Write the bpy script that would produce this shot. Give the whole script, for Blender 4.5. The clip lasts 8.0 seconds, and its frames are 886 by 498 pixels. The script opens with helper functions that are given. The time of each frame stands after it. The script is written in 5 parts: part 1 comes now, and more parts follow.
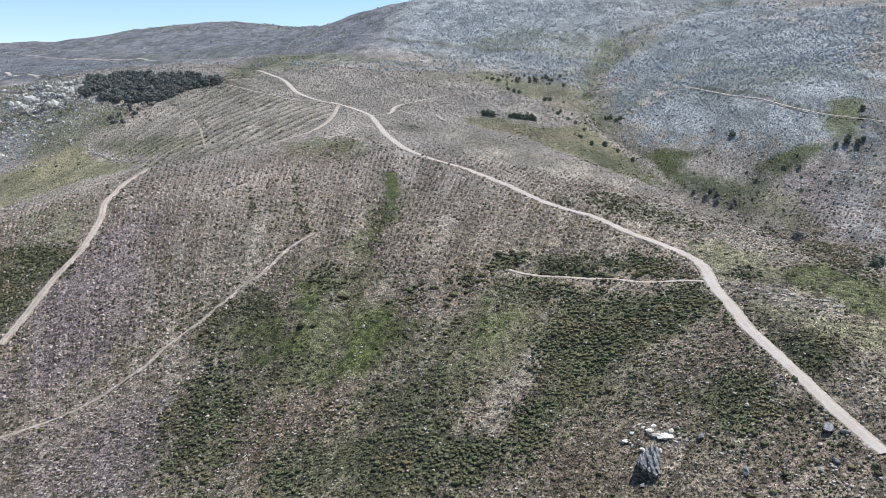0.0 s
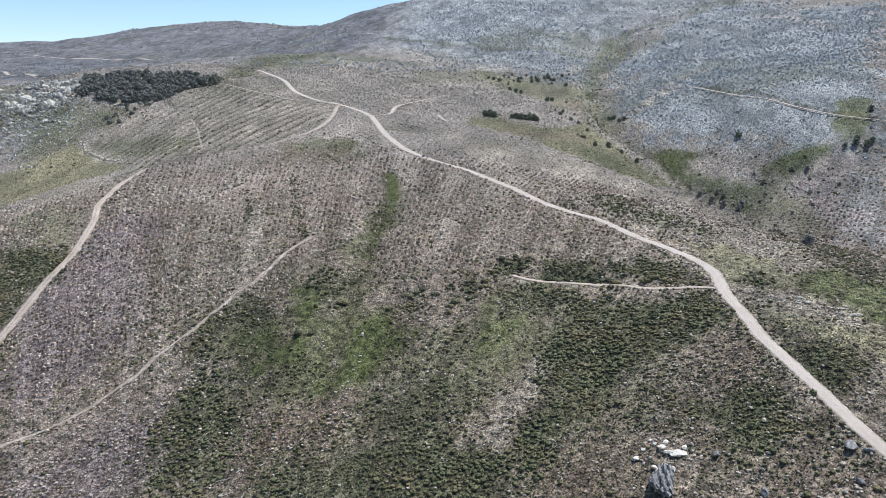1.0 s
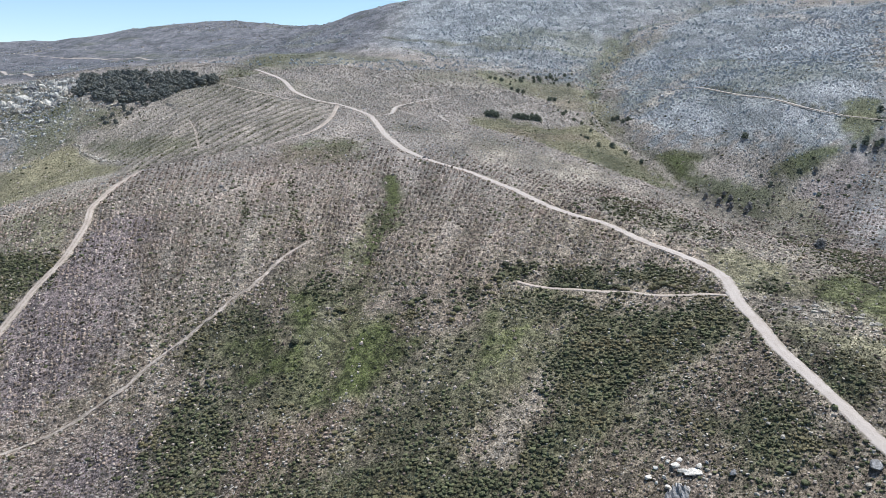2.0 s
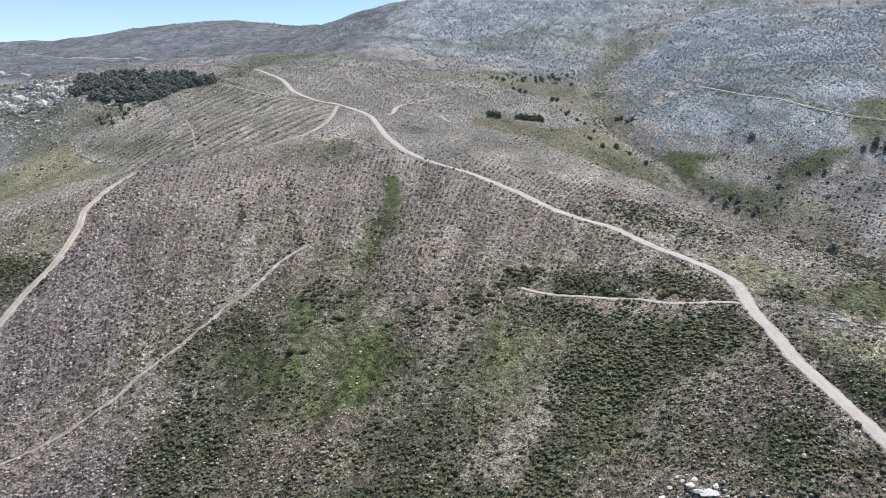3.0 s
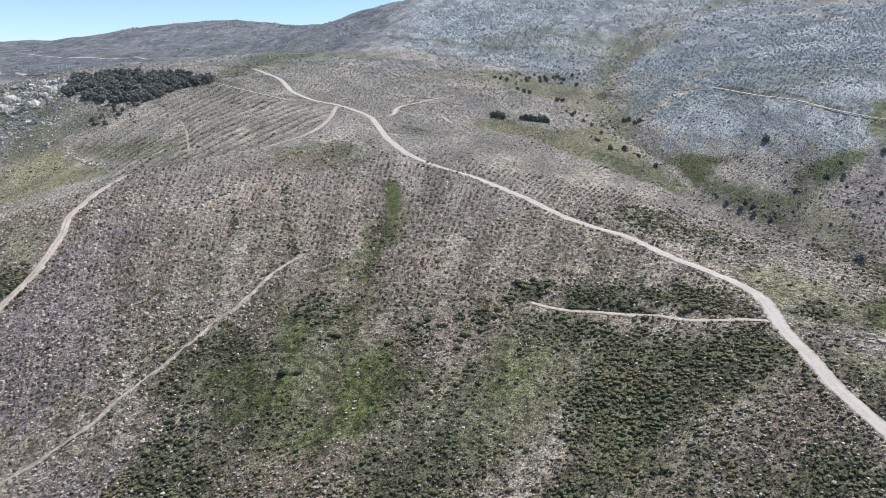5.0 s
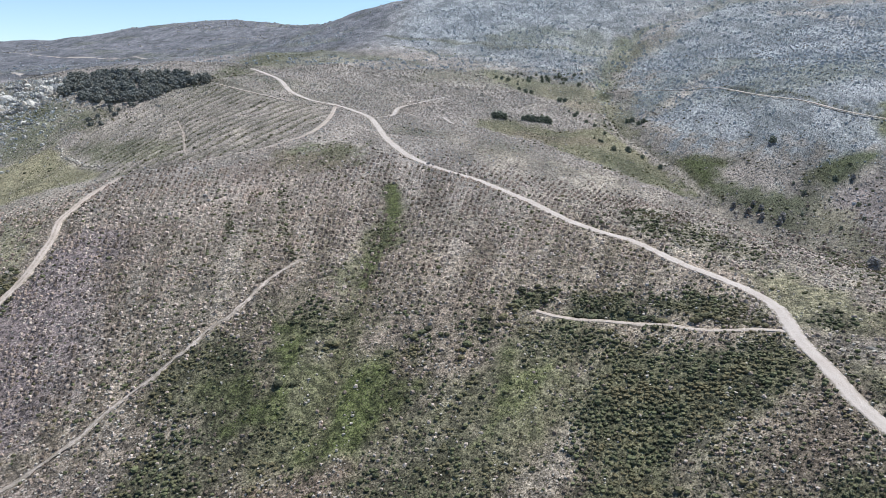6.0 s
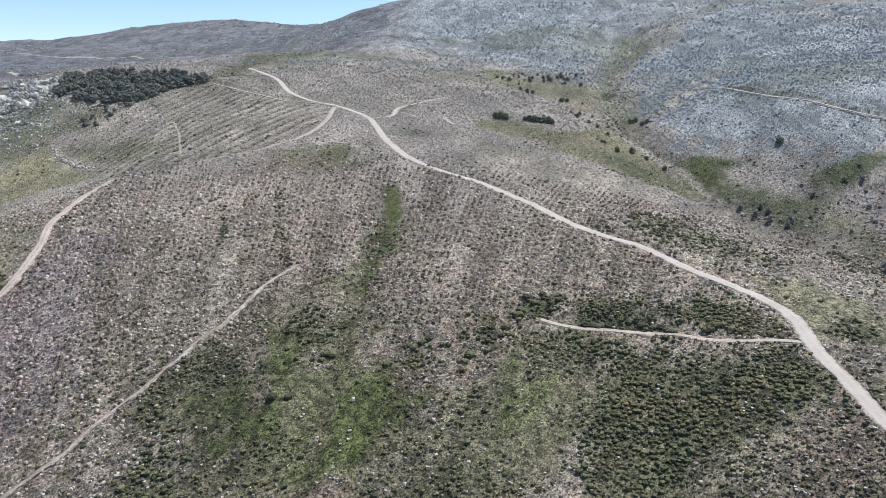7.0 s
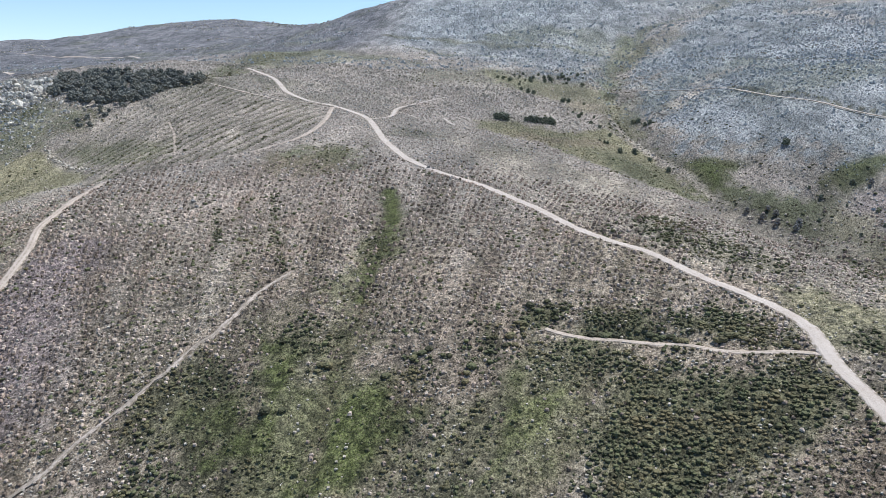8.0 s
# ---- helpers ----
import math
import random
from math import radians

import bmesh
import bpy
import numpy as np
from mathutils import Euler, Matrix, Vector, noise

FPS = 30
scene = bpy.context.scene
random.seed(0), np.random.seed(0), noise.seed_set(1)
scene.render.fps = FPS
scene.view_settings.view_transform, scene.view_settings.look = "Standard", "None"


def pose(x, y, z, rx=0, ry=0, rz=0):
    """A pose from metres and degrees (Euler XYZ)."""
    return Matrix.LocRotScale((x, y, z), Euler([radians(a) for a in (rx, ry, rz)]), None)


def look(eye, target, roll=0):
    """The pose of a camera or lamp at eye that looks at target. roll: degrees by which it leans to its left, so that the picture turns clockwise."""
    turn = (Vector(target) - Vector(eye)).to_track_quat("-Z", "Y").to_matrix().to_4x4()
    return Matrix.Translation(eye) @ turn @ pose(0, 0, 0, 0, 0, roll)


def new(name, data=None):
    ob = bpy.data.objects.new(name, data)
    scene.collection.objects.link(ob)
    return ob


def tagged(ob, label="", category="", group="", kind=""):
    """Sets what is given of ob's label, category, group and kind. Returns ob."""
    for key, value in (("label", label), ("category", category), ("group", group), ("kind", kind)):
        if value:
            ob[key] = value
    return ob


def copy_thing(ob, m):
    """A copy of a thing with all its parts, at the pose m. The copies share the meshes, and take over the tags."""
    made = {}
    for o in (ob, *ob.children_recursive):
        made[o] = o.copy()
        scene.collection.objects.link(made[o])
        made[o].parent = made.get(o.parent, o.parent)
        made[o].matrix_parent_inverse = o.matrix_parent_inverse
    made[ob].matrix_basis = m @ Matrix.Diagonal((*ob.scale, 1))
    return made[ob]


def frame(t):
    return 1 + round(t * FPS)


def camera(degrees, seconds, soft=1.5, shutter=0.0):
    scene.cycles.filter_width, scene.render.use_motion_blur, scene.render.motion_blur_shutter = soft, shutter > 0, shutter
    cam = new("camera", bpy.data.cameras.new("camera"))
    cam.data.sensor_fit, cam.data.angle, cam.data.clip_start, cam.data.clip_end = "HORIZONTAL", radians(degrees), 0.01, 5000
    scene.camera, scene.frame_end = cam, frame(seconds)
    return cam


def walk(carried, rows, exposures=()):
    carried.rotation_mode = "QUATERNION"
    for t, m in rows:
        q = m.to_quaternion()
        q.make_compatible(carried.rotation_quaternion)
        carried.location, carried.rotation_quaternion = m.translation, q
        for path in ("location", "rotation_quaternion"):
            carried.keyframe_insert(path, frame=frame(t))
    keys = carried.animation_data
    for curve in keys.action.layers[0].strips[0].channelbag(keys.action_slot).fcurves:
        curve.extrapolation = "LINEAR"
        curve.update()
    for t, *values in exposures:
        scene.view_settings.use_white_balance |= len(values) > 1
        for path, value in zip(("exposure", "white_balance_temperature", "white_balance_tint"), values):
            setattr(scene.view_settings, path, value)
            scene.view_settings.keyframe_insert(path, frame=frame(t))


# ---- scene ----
from mathutils import Euler, kdtree
from mathutils.bvhtree import BVHTree

cam = camera(68.0, 8.0, soft=0.6)
# seconds, east, north, height, then the camera's turn in degrees
PATH = [
    (0.0, 0.000, 0.000, 100.0, 76.537, 0.000, 0.000),
    (0.5, -0.176, 3.213, 100.0, 76.528, -0.009, 0.018),
    (1.0, -0.351, 6.427, 100.0, 76.521, -0.018, 0.043),
    (1.5, -0.527, 9.640, 100.0, 76.517, -0.026, 0.071),
    (3.0, -1.054, 19.280, 100.0, 76.514, -0.048, 0.171),
    (3.5, -1.229, 22.493, 100.0, 76.516, -0.055, 0.205),
    (4.0, -1.405, 25.706, 100.0, 76.519, -0.062, 0.236),
    (4.5, -1.581, 28.920, 100.0, 76.522, -0.069, 0.265),
    (6.0, -2.107, 38.560, 100.0, 76.534, -0.091, 0.317),
    (6.5, -2.283, 41.773, 100.0, 76.538, -0.100, 0.319),
    (7.0, -2.459, 44.986, 100.0, 76.540, -0.108, 0.311),
    (7.5, -2.634, 48.199, 100.0, 76.542, -0.118, 0.292),
    (8.0, -2.810, 51.413, 100.0, 76.543, -0.128, 0.261),
]
walk(cam, [(t, pose(x, y, z, rx, ry, rz)) for t, x, y, z, rx, ry, rz in PATH], [(0.0, 0.35, 6150, 8), (8.0, 0.36, 6150, 8)])

# ---- daylight: high sun ahead and to the east, clear sky ----
SUN_HEIGHT, SUN_EAST = 61.0, 50.0  # degrees above the horizon; degrees from north towards east
world = bpy.data.worlds.new("sky")
scene.world = world
world.use_nodes = True
wn = world.node_tree
wn.nodes.clear()
sky = wn.nodes.new("ShaderNodeTexSky")
sky.sky_type, sky.sun_disc = "NISHITA", False
sky.sun_elevation, sky.sun_rotation = radians(SUN_HEIGHT), radians(SUN_EAST)
sky.altitude, sky.air_density, sky.dust_density, sky.ozone_density = 1500, 1.0, 0.25, 1.6
back = wn.nodes.new("ShaderNodeBackground")
back.inputs["Strength"].default_value = 0.12
wout = wn.nodes.new("ShaderNodeOutputWorld")
wn.links.new(sky.outputs[0], back.inputs["Color"])
wn.links.new(back.outputs[0], wout.inputs["Surface"])
sun = new("sun", bpy.data.lights.new("sun", "SUN"))
sun.data.energy, sun.data.angle, sun.data.color = 4.8, radians(0.53), (1.0, 0.96, 0.9)
a, e = radians(SUN_EAST), radians(SUN_HEIGHT)
sun.matrix_world = look((0, 0, 300), (-math.sin(a) * math.cos(e) * 100, -math.cos(a) * math.cos(e) * 100, 300 - math.sin(e) * 100))


# ---- materials ----
def shader(name, rough=0.9):
    m = bpy.data.materials.new(name)
    m.use_nodes = True
    t = m.node_tree
    b = t.nodes["Principled BSDF"]
    b.inputs["Roughness"].default_value = rough
    b.inputs["Specular IOR Level"].default_value = 0.2
    return m, t, b


def node(t, kind, **values):
    n = t.nodes.new(kind)
    for k, v in values.items():
        n.inputs[k].default_value = v
    return n


def position(t):
    return t.nodes.new("ShaderNodeNewGeometry").outputs["Position"]


def noise_tex(t, scale, detail=4.0, rough=0.6, stretch=None):
    n = node(t, "ShaderNodeTexNoise", Scale=scale, Detail=detail, Roughness=rough)
    p = position(t)
    if stretch:
        m = node(t, "ShaderNodeMapping", Scale=stretch)
        t.links.new(p, m.inputs["Vector"])
        p = m.outputs[0]
    t.links.new(p, n.inputs["Vector"])
    return n.outputs["Fac"]


def turned_noise(t, scale, detail, rough, turn, stretch):
    """Noise drawn out along one direction of the plan."""
    n = node(t, "ShaderNodeTexNoise", Scale=scale, Detail=detail, Roughness=rough)
    m = node(t, "ShaderNodeMapping", Rotation=(0, 0, radians(turn)), Scale=stretch)
    t.links.new(position(t), m.inputs["Vector"])
    t.links.new(m.outputs[0], n.inputs["Vector"])
    return n.outputs["Fac"]


def cells(t, scale, what="Distance", randomness=1.0):
    n = node(t, "ShaderNodeTexVoronoi", Scale=scale, Randomness=randomness)
    t.links.new(position(t), n.inputs["Vector"])
    return n.outputs[what]


def span(t, value, a, b, c=0.0, d=1.0):
    n = t.nodes.new("ShaderNodeMapRange")
    n.interpolation_type = "SMOOTHSTEP"
    for i, v in zip((1, 2, 3, 4), (a, b, c, d)):
        n.inputs[i].default_value = v
    t.links.new(value, n.inputs[0])
    return n.outputs[0]


def mult(t, a, b, op="MULTIPLY"):
    n = t.nodes.new("ShaderNodeMath")
    n.operation = op
    n.use_clamp = True
    for i, v in enumerate((a, b)):
        if isinstance(v, (int, float)):
            n.inputs[i].default_value = v
        else:
            t.links.new(v, n.inputs[i])
    return n.outputs[0]


def blend(t, fac, a, b, mode="MIX"):
    n = t.nodes.new("ShaderNodeMix")
    n.data_type, n.blend_type = "RGBA", mode
    for i, v in ((0, fac), (6, a), (7, b)):
        if isinstance(v, (int, float)):
            n.inputs[i].default_value = v
        elif isinstance(v, tuple):
            n.inputs[i].default_value = (*v, 1)
        else:
            t.links.new(v, n.inputs[i])
    return n.outputs[2]


def attr(t, name):
    n = t.nodes.new("ShaderNodeAttribute")
    n.attribute_name = name
    return n.outputs["Fac"]


def relief(t, b, height, strength, distance):
    n = node(t, "ShaderNodeBump", Strength=strength, Distance=distance)
    t.links.new(height, n.inputs["Height"])
    t.links.new(n.outputs[0], b.inputs["Normal"])


COVER = {  # colour of each ground cover: (low, high)
    # dull far heath, with the blue of distance haze put into its colour
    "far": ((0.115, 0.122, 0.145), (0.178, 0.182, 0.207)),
    # granite grey, blued in the colour to stand for mountain haze
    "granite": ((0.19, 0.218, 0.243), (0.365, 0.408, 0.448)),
    "upland": ((0.275, 0.245, 0.22), (0.49, 0.445, 0.41)),
    "violet": ((0.185, 0.15, 0.153), (0.34, 0.282, 0.285)),
    "dry": ((0.30, 0.262, 0.21), (0.52, 0.462, 0.385)),
    "olive": ((0.15, 0.145, 0.085), (0.275, 0.26, 0.17)),
    "green": ((0.10, 0.113, 0.066), (0.195, 0.206, 0.127)),
    "grass": ((0.068, 0.087, 0.028), (0.132, 0.158, 0.055)),
    "meadow": ((0.23, 0.215, 0.13), (0.40, 0.37, 0.245)),
    "brown": ((0.13, 0.098, 0.075), (0.27, 0.208, 0.17)),
    "heath": ((0.07, 0.075, 0.04), (0.175, 0.17, 0.105)),
    "soil": ((0.25, 0.20, 0.16), (0.45, 0.375, 0.315)),
    "pale": ((0.33, 0.285, 0.24), (0.62, 0.555, 0.485)),
}


def ground_material():
    m, t, b = shader("hillside_ground", 0.95)
    wide = span(t, noise_tex(t, 0.03, 5, 0.65), 0.38, 0.64)
    patchy = span(t, noise_tex(t, 0.22, 5, 0.7), 0.36, 0.64)
    grain = span(t, noise_tex(t, 1.6, 7, 0.8), 0.3, 0.7)
    fine = span(t, noise_tex(t, 5.0, 4, 0.8), 0.35, 0.65)
    colour = blend(t, wide, (0.335, 0.25, 0.20), (0.28, 0.228, 0.168))
    colour = blend(t, mult(t, patchy, 0.6), colour, (0.155, 0.145, 0.09))
    colour = blend(t, mult(t, grain, 0.6), colour, (0.38, 0.33, 0.27))
    colour = blend(t, mult(t, attr(t, "streak"), 0.75), colour, (0.41, 0.35, 0.29))
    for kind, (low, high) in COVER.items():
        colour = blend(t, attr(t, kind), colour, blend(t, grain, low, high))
    # low plants as dark tufts, and pale stones between
    tuft = mult(t, span(t, cells(t, 1.5), 0.42, 0.2), span(t, noise_tex(t, 0.25, 4), 0.4, 0.58))
    colour = blend(t, mult(t, mult(t, tuft, 0.7), mult(t, 1.0, mult(t, attr(t, "granite"), 0.75), "SUBTRACT")), colour, (0.075, 0.07, 0.045))
    colour = blend(t, mult(t, fine, 0.3), colour, (0.10, 0.09, 0.07))
    stones = mult(t, span(t, cells(t, 1.7), 0.3, 0.22), span(t, noise_tex(t, 0.4, 4), 0.5, 0.6))
    stones = mult(t, stones, attr(t, "stony"))
    colour = blend(t, stones, colour, (0.55, 0.52, 0.48))
    mottle = span(t, noise_tex(t, 0.5, 9, 0.72), 0.4, 0.6)
    wash = attr(t, "streak")
    colour = blend(t, 1.0, colour, blend(t, wash, (0.8, 0.8, 0.8), (1.2, 1.19, 1.18)), "MULTIPLY")
    broad = span(t, noise_tex(t, 0.018, 5, 0.6, (1.0, 0.45, 0.45)), 0.36, 0.64)
    colour = blend(t, 1.0, colour, blend(t, broad, (0.84, 0.85, 0.86), (1.14, 1.13, 1.12)), "MULTIPLY")
    bare = mult(t, 1.0, mult(t, mult(t, mult(t, attr(t, "granite"), attr(t, "far"), "ADD"), attr(t, "upland"), "ADD"), 0.5), "SUBTRACT")
    colour = blend(t, bare, colour, blend(t, mottle, (0.5, 0.51, 0.52), (1.48, 1.46, 1.44)), "MULTIPLY")
    slabs = span(t, turned_noise(t, 0.11, 9, 0.72, 38.0, (1.0, 0.3, 1.0)), 0.4, 0.6)
    colour = blend(t, mult(t, attr(t, "granite"), attr(t, "far"), "ADD"), colour, blend(t, slabs, (0.84, 0.85, 0.86), (1.34, 1.33, 1.32)), "MULTIPLY")
    patches = span(t, turned_noise(t, 0.05, 6, 0.62, -20.0, (1.0, 0.45, 1.0)), 0.4, 0.6)
    upper = mult(t, mult(t, attr(t, "granite"), attr(t, "upland"), "ADD"), attr(t, "far"), "ADD")
    colour = blend(t, upper, colour, blend(t, patches, (0.8, 0.81, 0.8), (1.25, 1.23, 1.23)), "MULTIPLY")
    crumbs = span(t, noise_tex(t, 2.4, 6, 0.75), 0.42, 0.58)
    colour = blend(t, bare, colour, blend(t, crumbs, (0.55, 0.55, 0.53), (1.22, 1.21, 1.2)), "MULTIPLY")
    t.links.new(colour, b.inputs["Base Color"])
    relief(t, b, mult(t, grain, mult(t, tuft, fine, "ADD"), "ADD"), 1.0, 0.5)
    return m


def track_material(name, low, high, stone):
    m, t, b = shader(name, 0.95)
    grain = span(t, noise_tex(t, 3.0, 6, 0.75), 0.3, 0.7)
    wide = span(t, noise_tex(t, 0.15, 4), 0.35, 0.65)
    c = blend(t, wide, low, high)
    c = blend(t, mult(t, grain, 0.5), c, stone)
    c = blend(t, mult(t, attr(t, "verge"), span(t, noise_tex(t, 0.9, 5), 0.4, 0.58)), c, (0.21, 0.18, 0.14))
    t.links.new(c, b.inputs["Base Color"])
    relief(t, b, grain, 0.5, 0.1)
    return m


def plant_material(name, dark, light, other, rough=0.9):
    """Foliage: each plant has its own tone; leaf masses vary within it."""
    m, t, b = shader(name, rough)
    tone = attr(t, "tone")
    c = blend(t, tone, dark, light)
    c = blend(t, span(t, noise_tex(t, 0.09, 3), 0.46, 0.66), c, other)
    c = blend(t, mult(t, span(t, noise_tex(t, 6.0, 3), 0.4, 0.7), 0.5), c, dark)
    t.links.new(c, b.inputs["Base Color"])
    return m


def rock_material(name, dark, light, lichen=0.4):
    m, t, b = shader(name, 0.9)
    grain = span(t, noise_tex(t, 2.2, 8, 0.7), 0.32, 0.68)
    c = blend(t, grain, dark, light)
    c = blend(t, mult(t, span(t, noise_tex(t, 0.8, 6), 0.5, 0.62), lichen), c, (0.10, 0.10, 0.085))
    cracks = span(t, noise_tex(t, 1.6, 3, 0.5, (3.0, 3.0, 0.5)), 0.49, 0.52)
    c = blend(t, mult(t, cracks, 0.25), c, dark)
    t.links.new(c, b.inputs["Base Color"])
    relief(t, b, mult(t, grain, cracks, "ADD"), 0.7, 0.15)
    return m


def bark_material(name, dark, light):
    m, t, b = shader(name, 0.95)
    t.links.new(blend(t, span(t, noise_tex(t, 5.0, 5, 0.7, (1, 1, 0.25)), 0.35, 0.65), dark, light), b.inputs["Base Color"])
    return m


GROUND = ground_material()
GRAVEL = track_material("pale_gravel_track", (0.37, 0.315, 0.275), (0.44, 0.385, 0.345), (0.52, 0.465, 0.42))
STONY = track_material("stony_path_soil", (0.20, 0.165, 0.132), (0.47, 0.395, 0.345), (0.52, 0.455, 0.40))
DIRT = track_material("brown_dirt_track", (0.33, 0.27, 0.225), (0.43, 0.36, 0.31), (0.50, 0.44, 0.385))
HEATH = plant_material("heather_leaves", (0.05, 0.051, 0.031), (0.158, 0.166, 0.086), (0.165, 0.138, 0.076))
SCRUB = plant_material("grey_scrub_twigs", (0.125, 0.098, 0.077), (0.61, 0.505, 0.425), (0.40, 0.31, 0.25))
# grey twigs of the mountain slopes, haze blue mixed into the colour
GREY_SCRUB = plant_material("hazed_grey_scrub_twigs", (0.237, 0.253, 0.268), (0.475, 0.502, 0.53), (0.345, 0.36, 0.375))
TUFT = plant_material("grass_blades", (0.066, 0.088, 0.025), (0.142, 0.176, 0.056), (0.165, 0.162, 0.066))
# needle colours lightened to stand for haze over the distant wood
PINE = plant_material("hazed_pine_needles", (0.115, 0.12, 0.112), (0.215, 0.222, 0.198), (0.18, 0.175, 0.145))
TWIGS = plant_material("bare_grey_twigs", (0.15, 0.14, 0.13), (0.31, 0.295, 0.275), (0.24, 0.22, 0.195))
GRANITE = rock_material("pale_granite", (0.30, 0.265, 0.22), (0.60, 0.545, 0.47))
BLEACHED = rock_material("bleached_granite", (0.40, 0.375, 0.335), (0.74, 0.71, 0.66), 0.3)
SAGE = plant_material("silvery_green_shoots", (0.12, 0.135, 0.092), (0.26, 0.285, 0.205), (0.21, 0.21, 0.14))
BROWN_TWIGS = plant_material("brown_twigs", (0.085, 0.066, 0.05), (0.24, 0.185, 0.145), (0.16, 0.125, 0.09))
PALE_SCRUB = plant_material("pale_upland_scrub", (0.26, 0.22, 0.185), (0.54, 0.465, 0.40), (0.42, 0.355, 0.30))
# granite stones of the mountain, painted bluer for the haze before them
SLOPE_STONE = rock_material("hazed_grey_granite", (0.28, 0.30, 0.318), (0.59, 0.625, 0.655), 0.2)
QUARTZ = rock_material("bright_granite_slab", (0.50, 0.46, 0.40), (0.84, 0.79, 0.71), 0.2)
DARK_ROCK = rock_material("weathered_granite", (0.15, 0.145, 0.145), (0.38, 0.37, 0.365))
OAK = plant_material("oak_leaves", (0.10, 0.113, 0.088), (0.235, 0.25, 0.18), (0.19, 0.195, 0.13))
VALLEY_GRASS = plant_material("dull_valley_grass", (0.085, 0.09, 0.045), (0.20, 0.20, 0.11), (0.22, 0.20, 0.12))
BARK = bark_material("pine_bark", (0.05, 0.04, 0.03), (0.13, 0.10, 0.08))
DEADWOOD = bark_material("bleached_wood", (0.36, 0.34, 0.31), (0.6, 0.58, 0.54))


# ---- plan of the land ----
# Cross-sections of the hillside: (distance north, easts, heights), in metres.
NEAR_SLOPE = [
    (-600, (-900, 0, 900), (-60, -50, 0)),
    (30, (-220, -60, 60, 220), (-23, -3, 19, 37)),
    (115, (-230, -95, -35, 15, 65, 140, 260), (-5, 11, 15, 23, 36, 43, 50)),
    (150, (-95, -30, 25, 72), (20, 26, 32, 45)),
    (185, (-230, -115, -60, 0, 45, 90, 120, 160, 260), (13, 32, 38, 42, 45, 51, 48, 45, 56)),
    (225, (-140, -75, -15, 40, 70, 95), (44, 51, 53, 57, 57, 54)),
    (262, (-220, -130, -70, -10, 40, 85, 110, 140, 220), (32, 57, 59, 60, 62, 57, 50, 43, 56)),
]
SPUR = [
    (310, (-270, -165, -85, -15, 50, 110, 165, 260), (27, 55, 67, 71, 61, 48, 51, 75)),
    (360, (-200, -120, -40, 30, 120, 180), (53, 74, 79, 67, 57, 73)),
    (410, (-320, -200, -110, -35, 50, 115, 190, 310), (43, 68, 85, 85, 71, 66, 95, 113)),
    (500, (-400, -260, -150, -50, 60, 130, 205, 330), (69, 92, 102, 98, 90, 88, 109, 133)),
]
HILLS = [
    (620, (-470, -260, -110, 40, 160, 340), (96, 121, 120, 113, 119, 162)),
    (850, (-700, -300, -20, 200, 480, 1100), (111, 139, 160, 182, 234, 300)),
    (1200, (-1000, -520, -230, 0, 300, 700), (163, 155, 195, 264, 310, 350)),
    (1400, (-290, -141, -70, 200), (215, 264, 273, 330)),
    (1650, (-1200, -600, -330, 500), (180, 220, 222, 400)),
    (1900, (-1500, -1180, -1010, -860, -720), (224, 229, 238, 268, 277)),
    (1980, (-564, -465, -360), (292, 282, 281)),
    (2700, (-1700, -900, -300, 400, 1300), (180, 210, 220, 330, 380)),
]


def spline_weights():
    """Thin-plate surface through the cross-sections."""
    pts = np.array([(x, y, z) for rows in (NEAR_SLOPE, SPUR, HILLS) for y, xs, zs in rows for x, z in zip(xs, zs)], float)
    p, n = pts[:, :2] / 300, len(pts)
    r = np.linalg.norm(p[:, None] - p[None], axis=2)
    a = np.zeros((n + 3, n + 3))
    a[:n, :n] = r * r * np.log(r + 1e-12) + 0.002 * np.eye(n)
    a[:n, n:] = np.c_[np.ones(n), p]
    a[n:, :n] = a[:n, n:].T
    return p, np.linalg.solve(a, np.r_[pts[:, 2], 0, 0, 0])


NODES, WEIGHTS = spline_weights()


def land(x, y):
    """Height of the bare landform at arrays x, y."""
    x, y = np.asarray(x, float), np.asarray(y, float)
    out = np.empty(x.size)
    p = np.stack([x.ravel(), y.ravel()], 1) / 300
    for i in range(0, len(p), 40000):
        c = p[i:i + 40000]
        r2 = ((c[:, None] - NODES[None]) ** 2).sum(2) + 1e-12
        out[i:i + 40000] = 0.5 * (r2 * np.log(r2)) @ WEIGHTS[:-3] + WEIGHTS[-3] + c @ WEIGHTS[-2:]
    far = np.clip((np.hypot(x.ravel(), y.ravel()) - 2500) / 1500, 0, 1)
    far = far * far * (3 - 2 * far)
    return (np.clip(out, -90, 480) * (1 - far) + 150 * far).reshape(x.shape)
# Tracks as lines on the plan: name, width, points.
TRACKS = {}
TRACKS["main_track"] = (3.3, [(79.5, 106), (77.5, 116), (75.5, 132.5), (73.5, 147.5), (73.5, 154), (74, 161.5), (74, 168.5), (74.5, 175), (75.5, 180.5), (76, 188), (73.5, 196), (68.5, 204), (62, 212), (52.5, 226.5), (44, 234.5), (35.5, 247), (27, 268), (18.5, 283.5), (9, 297), (-6.5, 308.5), (-17.5, 322.5), (-26, 343.5), (-32, 361), (-37.5, 384), (-44, 408.5), (-51, 422.5), (-69, 447), (-87, 462), (-106.5, 490.5), (-118, 519), (-128, 541.5), (-142.5, 563.5), (-160, 589)])
